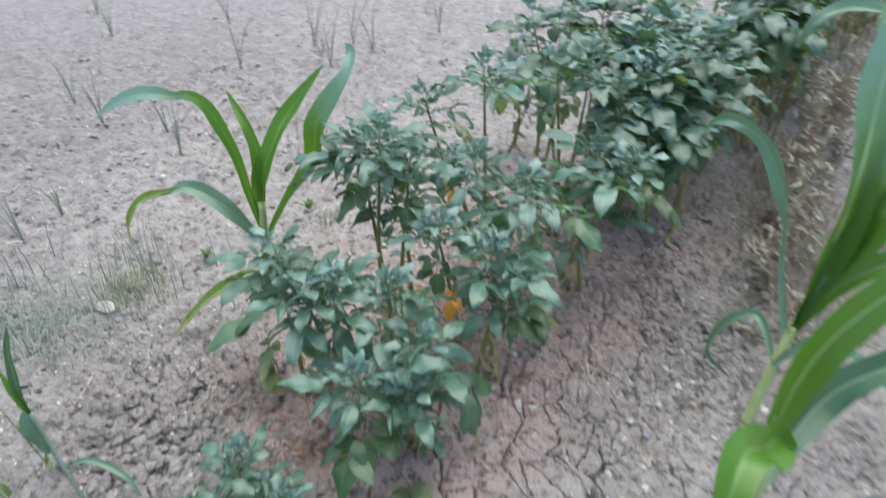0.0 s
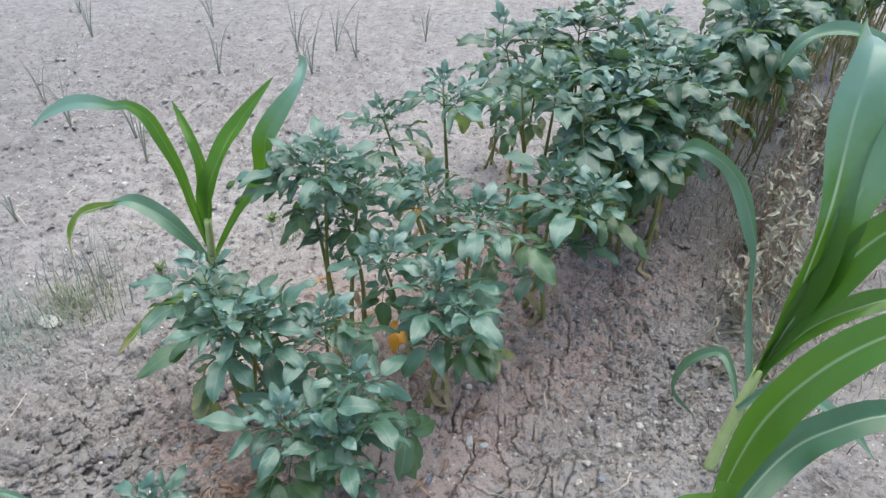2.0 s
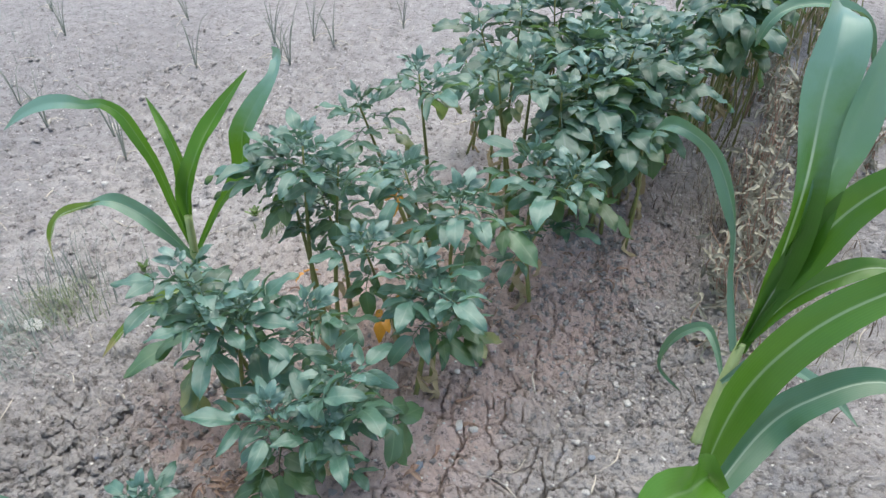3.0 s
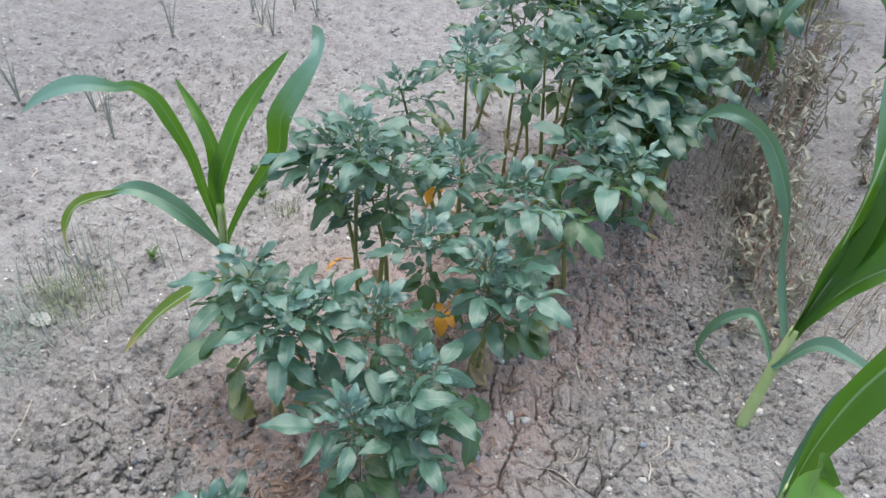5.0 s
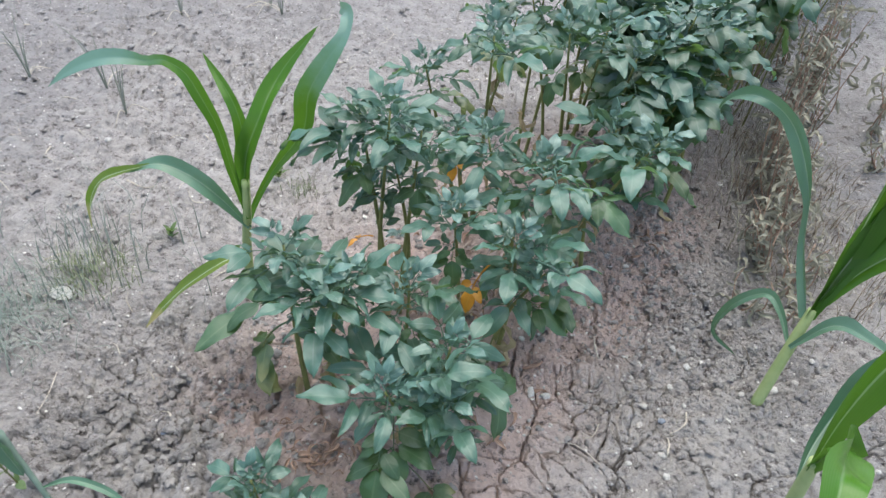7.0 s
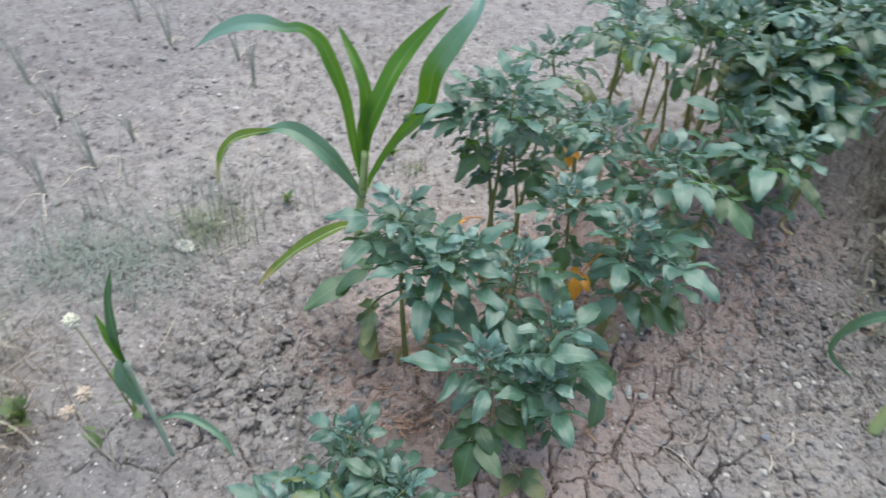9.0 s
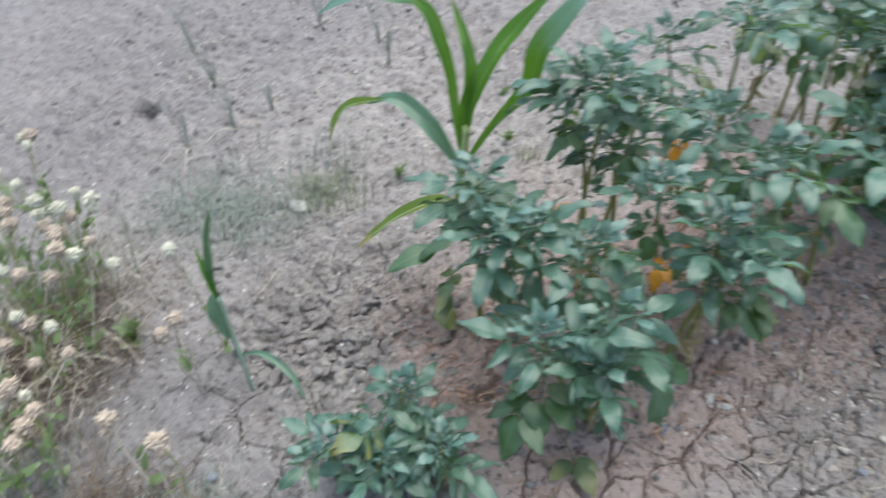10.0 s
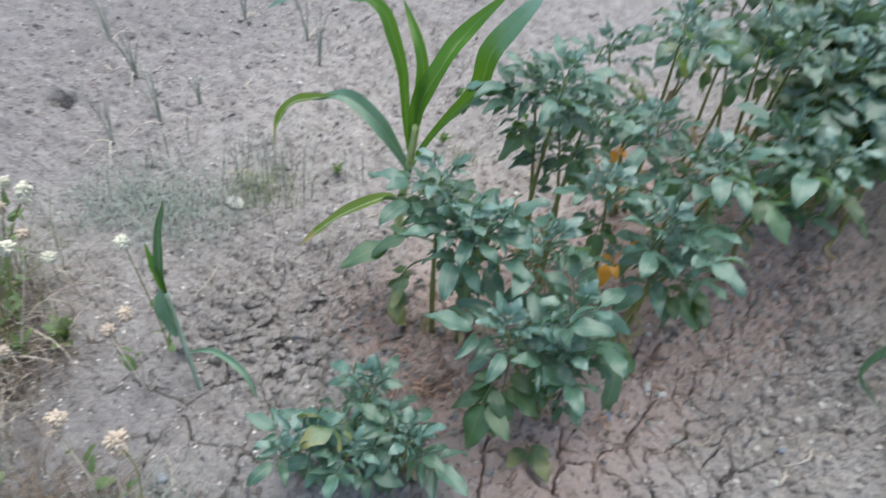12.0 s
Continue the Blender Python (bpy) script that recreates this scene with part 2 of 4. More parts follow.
WEED = leaf_material("weed_leaf", (0.095, 0.145, 0.058), (0.2, 0.27, 0.12))
DRY_HEAD = plain_material("dry_clover_floret", (0.38, 0.30, 0.23), (0.70, 0.62, 0.53), 80, 0.85, 0.2)
WHITE_HEAD = plain_material("white_clover_floret", (0.52, 0.52, 0.42), (0.78, 0.77, 0.66), 80, 0.8, 0.2)

# ---- mesh helpers ----


class Build:
    """Collects vertices, faces and leaf coordinates for one mesh."""

    def __init__(self):
        self.v, self.f, self.uv = [], [], []

    def grid(self, rows, close=False):
        """rows: equal lists of (point, (u, v)); joins them into quads."""
        s, n = len(self.v), len(rows[0])
        for r in rows:
            for p, t in r:
                self.v.append(tuple(p))
                self.uv.append(t)
        for i in range(len(rows) - 1):
            for j in range(n if close else n - 1):
                k = (j + 1) % n
                self.f.append((s + i * n + j, s + i * n + k, s + (i + 1) * n + k, s + (i + 1) * n + j))

    def mesh(self, name, mat, smooth=True):
        me = bpy.data.meshes.new(name)
        me.from_pydata(self.v, [], self.f)
        layer = me.uv_layers.new(name="UVMap")
        idx = np.empty(len(me.loops), dtype=np.int32)
        me.loops.foreach_get("vertex_index", idx)
        layer.data.foreach_set("uv", np.array(self.uv, dtype=np.float32)[idx].ravel())
        if smooth:
            me.polygons.foreach_set("use_smooth", [True] * len(me.polygons))
        me.materials.append(mat)
        me.update()
        return me


def spline(points, n):
    """A smooth line through the points, in n + 1 steps."""
    p = [Vector(q) for q in points]
    p = [p[0] * 2 - p[1]] + p + [p[-1] * 2 - p[-2]]
    segs, out = len(p) - 3, []
    for i in range(n + 1):
        s = min(i / n * segs, segs - 1e-6)
        k, t = int(s), s - int(s)
        a, b, c, d = p[k:k + 4]
        out.append(0.5 * (2 * b + (c - a) * t + (2 * a - 5 * b + 4 * c - d) * t * t + (3 * b - a - 3 * c + d) * t ** 3))
    return out


def tube(build, points, r0, r1, sides=7, n=10, bulge=0.0, seed=0):
    line = spline(points, n)
    rng = random.Random(seed)
    rows, ref = [], Vector((0.3, 0.9, 0.1))
    for i, p in enumerate(line):
        t = (line[min(i + 1, n)] - line[max(i - 1, 0)]).normalized()
        a = t.cross(ref).normalized()
        b = t.cross(a)
        r = (r0 + (r1 - r0) * i / n) * (1 + bulge * rng.uniform(-1, 1))
        rows.append([(p + a * r * math.cos(6.2832 * j / sides) + b * r * math.sin(6.2832 * j / sides), (j / sides, i / n)) for j in range(sides)])
    rows.insert(0, [(line[0], (0, 0))] * sides)
    rows.append([(line[-1], (0, 1))] * sides)
    build.grid(rows, close=True)


def part(name, mesh, parent, m=None, label=""):
    """Links a mesh under a thing; m is its pose in the world."""
    ob = new(name, mesh)
    ob.parent = parent
    ob.matrix_basis = parent.matrix_basis.inverted() @ (m or Matrix())
    return tagged(ob, label) if label else ob


def empty(name, x, y, z, label, category, group=""):
    ob = new(name)
    ob.empty_display_size = 0.05
    ob.matrix_basis = Matrix.Translation((x, y, z))
    return tagged(ob, label, category, group)


# ---- the lie of the land ----


def lattice(ix, iy, k):
    s = np.sin(ix * 127.1 + iy * 311.7 + k * 74.7) * 43758.5453
    return s - np.floor(s)


def soft_noise(x, y, k):
    ix, iy = np.floor(x), np.floor(y)
    fx, fy = x - ix, y - iy
    fx, fy = fx * fx * (3 - 2 * fx), fy * fy * (3 - 2 * fy)
    a, b = lattice(ix, iy, k), lattice(ix + 1, iy, k)
    c, d = lattice(ix, iy + 1, k), lattice(ix + 1, iy + 1, k)
    return (a + (b - a) * fx) * (1 - fy) + (c + (d - c) * fx) * fy - 0.5


def cells(x, y, k):
    """Distance to the nearest cell's middle, to the border of the next, and a number of the cell."""
    ix, iy = np.floor(x), np.floor(y)
    d1, d2, tag = np.full(x.shape, 9.0), np.full(x.shape, 9.0), np.zeros(x.shape)
    for di in (-1, 0, 1):
        for dj in (-1, 0, 1):
            cx, cy = ix + di, iy + dj
            px, py = cx + 0.15 + 0.7 * lattice(cx, cy, k), cy + 0.15 + 0.7 * lattice(cx, cy, k + 5)
            d = np.hypot(x - px, y - py)
            near = d < d1
            d2 = np.where(near, d1, np.minimum(d2, d))
            tag = np.where(near, lattice(cx, cy, k + 9), tag)
            d1 = np.where(near, d, d1)
    return d1, d2 - d1, tag


ROW_A, ROW_DIR = np.array((-0.2, 0.83)), np.array((0.57, 0.82))


def ridge(x, y):
    s = (x - ROW_A[0]) * ROW_DIR[1] - (y - ROW_A[1]) * ROW_DIR[0]
    along = (x - ROW_A[0]) * ROW_DIR[0] + (y - ROW_A[1]) * ROW_DIR[1]
    return np.exp(-((s + 0.08) / 0.24) ** 2) * np.clip((along + 0.35) / 0.25, 0, 1)


def spot(x, y, cx, cy, r):
    return np.exp(-((x - cx) ** 2 + (y - cy) ** 2) / (r * r))


def land(x, y):
    x, y = np.asarray(x, float), np.asarray(y, float)
    rid = ridge(x, y)
    near = np.clip((7.0 - np.hypot(x, y - 1.0)) / 3.0, 0, 1)
    h = 0.075 * rid + 0.03 * soft_noise(x * 1.7, y * 1.7, 1) + 0.018 * soft_noise(x * 5, y * 5, 2)
    rough = np.clip(0.36 + 0.75 * spot(x, y, -0.52, 1.08, 0.26) + 0.5 * rid + 0.8 * spot(x, y, -1.4, 2.6, 1.5) + 0.5 * spot(x, y, 0.85, 1.9, 0.6) + 0.3 * spot(x, y, 0.65, 1.4, 0.35) + 0.7 * soft_noise(x * 2.3, y * 2.3, 3), 0.06, 1.3)
    wx, wy = x + 0.05 * soft_noise(x * 11, y * 11, 7) + 0.02 * soft_noise(x * 40, y * 40, 9), y + 0.05 * soft_noise(x * 11, y * 11, 8) + 0.02 * soft_noise(x * 40, y * 40, 10)
    clod = np.abs(soft_noise(wx * 15, wy * 15, 11)) * 2 + np.abs(soft_noise(wx * 31, wy * 31, 12)) + 0.5 * np.abs(soft_noise(wx * 66, wy * 66, 13))
    h = h + near * rough * 0.021 * (clod - 0.7)
    h = h + near * (0.011 * soft_noise(x * 30, y * 30, 4) + 0.006 * soft_noise(x * 75, y * 75, 5)) * (0.5 + rough)
    # crumbly aggregates with creases between them
    crumbly = np.clip(0.32 + 0.9 * spot(x, y, 0.85, 1.55, 0.5) + 0.8 * spot(x, y, 0.65, 1.95, 0.5) + 0.7 * spot(x, y, -0.5, 1.1, 0.3) + 0.5 * rid + 0.5 * spot(x, y, -1.4, 2.4, 1.2) - 0.6 * spot(x, y, 0.22, 1.02, 0.22) + 0.9 * soft_noise(x * 4.3, y * 4.3, 45), 0.05, 1.2)
    _, e1, t1 = cells(wx * 42, wy * 42, 51)
    _, e2, t2 = cells(wx * 88 + 0.3, wy * 88, 53)
    h = h + near * crumbly * (0.009 * (np.clip(e1 / 0.4, 0, 1) ** 0.5 - 0.7) * (0.25 + t1) + 0.005 * (np.clip(e2 / 0.4, 0, 1) ** 0.5 - 0.7) * (0.3 + t2))
    # shrinkage cracks in the crusted furrows
    ax, ay = x + 0.045 * soft_noise(x * 9, y * 9, 21) + 0.018 * soft_noise(x * 34, y * 34, 23) + 0.007 * soft_noise(x * 110, y * 110, 25), y + 0.045 * soft_noise(x * 9, y * 9, 22) + 0.018 * soft_noise(x * 34, y * 34, 24) + 0.007 * soft_noise(x * 110, y * 110, 26)
    _, edge, _ = cells(ax * 6.4, ay * 6.4, 31)
    _, edge2, _ = cells(ax * 13, ay * 13, 33)
    crust = np.clip(1.6 * spot(x, y, 0.35, 1.12, 0.42) + 1.5 * spot(x, y, -0.55, 0.76, 0.34) + 1.4 * spot(x, y, 0.72, 1.12, 0.36) + 0.7 * spot(x, y, -0.3, 1.35, 0.3) + 1.2 * soft_noise(x * 3, y * 3, 35), 0, 1) * (1 - 0.75 * rid)
    h = h - 0.085 * crust * np.clip(1 - edge / 0.021, 0, 1) ** 0.5 * np.clip(soft_noise(x * 4, y * 4, 36) * 6 + 0.9, 0, 1)
    h = h - 0.055 * crust * np.clip(1 - edge2 / 0.036, 0, 1) ** 0.5 * np.clip(soft_noise(x * 5, y * 5, 37) * 6 + 0.2, 0, 1)
    # a burrow
    h = h - 0.30 * np.clip(4 * (1 - np.hypot((x + 1.77) / 0.042, (y - 1.86) / 0.06)), 0, 1)
    h = h - 0.05 * spot(x, y, -1.02, 0.70, 0.16)
    return h


def height(x, y):
    """The ground's height, read off its lattice of points."""
    xs, ys, gz = LATTICE
    i, j = int(np.clip(np.searchsorted(xs, x) - 1, 0, len(xs) - 2)), int(np.clip(np.searchsorted(ys, y) - 1, 0, len(ys) - 2))
    u, v = (x - xs[i]) / (xs[i + 1] - xs[i]), (y - ys[j]) / (ys[j + 1] - ys[j])
    return float((gz[j, i] * (1 - u) + gz[j, i + 1] * u) * (1 - v) + (gz[j + 1, i] * (1 - u) + gz[j + 1, i + 1] * u) * v)


def axis(lo, hi, step, far_lo, far_hi, grow_hi=1.018, grow_lo=1.018):
    """Even steps from lo to hi, then ever wider ones on both sides."""
    a = list(np.arange(lo, hi, step))
    for sign, end, grow in ((1, far_hi, grow_hi), (-1, far_lo, grow_lo)):
        s, p, tail = step, (a[-1] if sign > 0 else a[0]), []
        while abs(p) < abs(end):
            s *= grow if s < 0.022 else 1.10
            p += sign * s
            tail.append(p)
        a = a + tail if sign > 0 else tail[::-1] + a
    return np.array(a)


def lattice_of_ground():
    xs, ys = axis(-0.62, 0.90, 0.0025, -60, 60, 1.014, 1.009), axis(0.80, 1.42, 0.0025, -40, 90, 1.009, 1.04)
    return xs, ys, land(*np.meshgrid(xs, ys))


LATTICE = lattice_of_ground()


def make_ground():
    xs, ys, gz = LATTICE
    gx, gy = np.meshgrid(xs, ys)
    nx, ny = len(xs), len(ys)
    me = bpy.data.meshes.new("ground")
    co = np.stack([gx, gy, gz], axis=-1).reshape(-1, 3)
    i = (np.arange(ny - 1)[:, None] * nx + np.arange(nx - 1)[None, :]).ravel()
    quads = np.stack([i, i + 1, i + nx + 1, i + nx], axis=-1)
    me.vertices.add(len(co))
    me.vertices.foreach_set("co", co.astype(np.float32).ravel())
    me.loops.add(quads.size)
    me.loops.foreach_set("vertex_index", quads.astype(np.int32).ravel())
    me.polygons.add(len(quads))
    me.polygons.foreach_set("loop_start", np.arange(0, quads.size, 4, dtype=np.int32))
    me.polygons.foreach_set("loop_total", np.full(len(quads), 4, dtype=np.int32))
    me.update(calc_edges=True)
    me.polygons.foreach_set("use_smooth", np.ones(len(quads), dtype=bool))
    attr = me.attributes.new("ridge", "FLOAT", "POINT")
    across = (gx - ROW_A[0]) * ROW_DIR[1] - (gy - ROW_A[1]) * ROW_DIR[0]
    along = (gx - ROW_A[0]) * ROW_DIR[0] + (gy - ROW_A[1]) * ROW_DIR[1]
    flank = np.exp(-(across / np.where(across < 0, 0.55, 0.33)) ** 2) * np.clip((2.3 - along) / 0.8, 0.1, 1) * np.clip((along - 0.02) / 0.2, 0, 1)
    red = np.clip(1.5 * flank + 0.8 * soft_noise(gx * 6, gy * 6, 41), 0, 1) * np.clip(1.6 * flank, 0, 1)
    attr.data.foreach_set("value", red.astype(np.float32).ravel())
    dull = np.clip(0.7 * np.clip((gy - 2.3) / 1.2, 0, 1) + 1.5 * np.clip((-gx - 1.0) / 0.9, 0, 1) * (0.7 + soft_noise(gx * 2.2, gy * 2.2, 43)) + 1.4 * spot(gx, gy, 1.5, 2.3, 0.6) + 0.9 * spot(gx, gy, 1.05, 2.4, 0.4) + 2.0 * spot(gx, gy, -1.12, 0.70, 0.24) + 1.3 * spot(gx, gy, -0.72, 0.50, 0.22) + 0.5 * spot(gx, gy, -0.7, 0.85, 0.25), 0, 1)
    me.attributes.new("crust", "FLOAT", "POINT").data.foreach_set("value", dull.astype(np.float32).ravel())
    chalky = np.clip(1.3 * spot(gx, gy, 0.70, 1.16, 0.22) + 0.5 * spot(gx, gy, 1.1, 1.1, 0.4) + 1.2 * soft_noise(gx * 7, gy * 7, 44), 0, 1) * np.clip(1.6 * spot(gx, gy, 0.70, 1.16, 0.3) + spot(gx, gy, 1.1, 1.1, 0.5), 0, 1)
    me.attributes.new("pale", "FLOAT", "POINT").data.foreach_set("value", chalky.astype(np.float32).ravel())
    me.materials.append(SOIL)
    return tagged(new("ground", me), "dry grey-brown garden soil, cracked and cloddy, with a low ridge", "soil", "", "structure")


ground = make_ground()

# ---- strap leaves and curled dead leaves ----


def blade(points, width, mat, seed, face=(0, -0.3, 1), end=None, n=26, fold=0.6, ripple=0.09, shape=None):
    """A strap leaf along a line, gutter-shaped, with rippled margins; it faces one way at its foot and another at its tip."""
    rng, b = random.Random(seed), Build()
    line, rows = spline(points, n), []
    ph = rng.uniform(0, 6.28)
    n0, n1 = Vector(face).normalized(), Vector(end or face).normalized()
    for i, p in enumerate(line):
        v = i / n
        t = (line[min(i + 1, n)] - line[max(i - 1, 0)]).normalized()
        side = t.cross(n0.lerp(n1, v)).normalized()
        nrm = side.cross(t).normalized()
        w = width * 0.5 * min(1.0, 0.30 + 2.0 * v) * max(0.0, 1 - v ** 3.4) ** 0.8
        if shape:
            w = width * 0.5 * float(np.interp(v, np.linspace(0, 1, len(shape)), shape))
        f = fold * (1.35 - 0.95 * v)
        row = []
        for u in (-1, -0.66, -0.33, -0.06, 0.06, 0.33, 0.66, 1):
            lift = abs(u) * math.sin(f) * w + ripple * width * math.sin(v * 15 + ph + (2 if u > 0 else 0)) * u * u * math.sin(math.pi * v)
            row.append((p + side * u * w * math.cos(f) + nrm * lift, (u * 0.5 + 0.5, v)))
        rows.append(row)
    b.grid(rows)
    return b.mesh("leaf", mat)


def curled_leaf(seed, l=0.05):
    rng = random.Random(seed)
    pts, p, a = [], Vector((0, 0, 0)), rng.uniform(-0.3, 0.5)
    for _ in range(5):
        pts.append(p.copy())
        p = p + Vector((math.cos(a), rng.uniform(-0.25, 0.25), math.sin(a))) * l / 4
        a -= rng.uniform(0.1, 0.95)
    return pts


def curled_mesh(name, mat, seed, l, w):
    return blade(curled_leaf(seed, l), w, mat, seed, (0.1, 0.2, 1), (0.2, random.Random(seed).uniform(-1, 1), 0.4), 10, 0.8, 0.2)


DRIED = [curled_mesh("dead_leaf", DEAD_LEAF, 860 + i, 0.075, 0.022) for i in range(5)]

# ---- potato plants ----


def leaflet(build, base, fwd, up, length, width, fold, droop, rng):
    """One ovate blade with a drawn-out point, folded on its midrib, puckered between the veins, with a wavy rim."""
    side = up.cross(fwd).normalized()
    up = fwd.cross(side).normalized()
    n, rows = 9, []
    p, ang = Vector(base), 0.30
    wav, ph = rng.uniform(0.04, 0.12), rng.uniform(0, 6.28)
    skew = rng.uniform(-0.25, 0.25)
    for i in range(n + 1):
        v = i / n
        w = width * 0.5 * (v ** 0.55 * (1 - v) ** 0.88 / 0.385 if 0 < v < 1 else 0.0)
        d = fwd * math.cos(ang) + up * math.sin(ang) + side * skew * 0.4 * v
        nrm = up * math.cos(ang) - fwd * math.sin(ang)
        row = []
        for u in (-1, -0.55, 0, 0.55, 1):
            lift = abs(u) * math.sin(fold) * w - (u * u) * w * 0.30
            lift += wav * width * math.sin(v * 11 + ph + u * 2.0) * abs(u)
            if abs(u) == 0.55:
                lift += 0.035 * width * (1 if i % 2 else -1)
            row.append((p + side * u * w * math.cos(fold) + nrm * lift, (u * 0.5 + 0.5, v)))
        rows.append(row)
        p = p + d.normalized() * (length / n)
        ang -= droop / n * (0.5 + v)
    build.grid(rows)


def compound_leaf(seed, length, pairs, droop, fold, mat, blade=1.0, slim=1.0):
    """A pinnate potato leaf along +x: stalk, end leaflet and stalked pairs."""
    rng, b = random.Random(seed), Build()
    n, pts, p, ang = 12, [], Vector((0, 0, 0)), 0.0
    for i in range(n + 1):
        pts.append((p.copy(), ang))
        p = p + Vector((math.cos(ang), 0, math.sin(ang))) * (length * 0.62 / n)
        ang -= droop / n
    tube(b, [q for q, _ in pts[::2]], 0.0022, 0.0011, 5, 8)
    tip, ta = pts[-1]
    fwd = Vector((math.cos(ta), rng.uniform(-0.2, 0.2), math.sin(ta))).normalized()
    up = Vector((-math.sin(ta), rng.uniform(-0.3, 0.3), math.cos(ta)))
    leaflet(b, tip, fwd, up, length * 0.42 * blade, length * 0.25 * blade * slim, fold, rng.uniform(0.5, 1.2), rng)
    for k in range(pairs):
        at = (11, 7, 3)[k]
        size = length * (0.34, 0.26, 0.13)[k] * blade
        for sgn in (-1, 1):
            q, qa = pts[at + rng.choice((-1, 0))]
            spread = rng.uniform(0.75, 1.3)
            f = Vector((math.cos(qa) * math.cos(spread), sgn * math.sin(spread), math.sin(qa) * 0.6 + rng.uniform(-0.25, 0.25))).normalized()
            u = Vector((rng.uniform(-0.35, 0.2) - math.sin(qa) * 0.4, -sgn * rng.uniform(-0.35, 0.55), 1))
            s = size * rng.uniform(0.8, 1.15)
            stalk = q + f * s * 0.14
            tube(b, [q, q.lerp(stalk, 0.5), stalk], 0.0012, 0.0009, 4, 2)
            leaflet(b, stalk, f, u, s, s * rng.uniform(0.50, 0.60) * slim, fold * rng.uniform(0.5, 2.0), rng.uniform(0.4, 1.7), rng)
    return b.mesh("leaf", mat)


MATURE = [compound_leaf(100 + i, 0.15, 3, 0.3 + 0.1 * i, 0.36 + 0.1 * (i % 3), POTATO, 1.66, 0.84) for i in range(9)]
MATURE_OLD = [compound_leaf(130 + i, 0.155, 2, 0.5 + 0.12 * i, 0.3, POTATO_OLD, 1.72) for i in range(7)]
YOUNG = [compound_leaf(200 + i, 0.115, 2, 0.2 + 0.1 * i, 0.45, POTATO_YOUNG, 1.66, 1.0) for i in range(8)]
HANGING = [compound_leaf(300 + i, 0.17, 2, 1.1 + 0.2 * i, 0.2, POTATO_LOWER, 1.6) for i in range(5)]
FADING = [compound_leaf(400 + i, 0.18, 2, 1.3 + 0.2 * i, 0.2, POTATO_PALE, 1.4) for i in range(3)]
YELLOW = compound_leaf(500, 0.10, 1, 0.9, 0.4, POTATO_YELLOW, 1.15)
STALKED = compound_leaf(510, 0.26, 1, 0.25, 0.2, POTATO_PALE, 0.85)


def leaf_pose(p, azimuth, elevation, scale, roll=0.0):
    return Matrix.Translation(p) @ Matrix.Rotation(azimuth, 4, "Z") @ Matrix.Rotation(-elevation, 4, "Y") @ Matrix.Rotation(roll, 4, "X") @ Matrix.Diagonal((scale, scale, scale, 1))


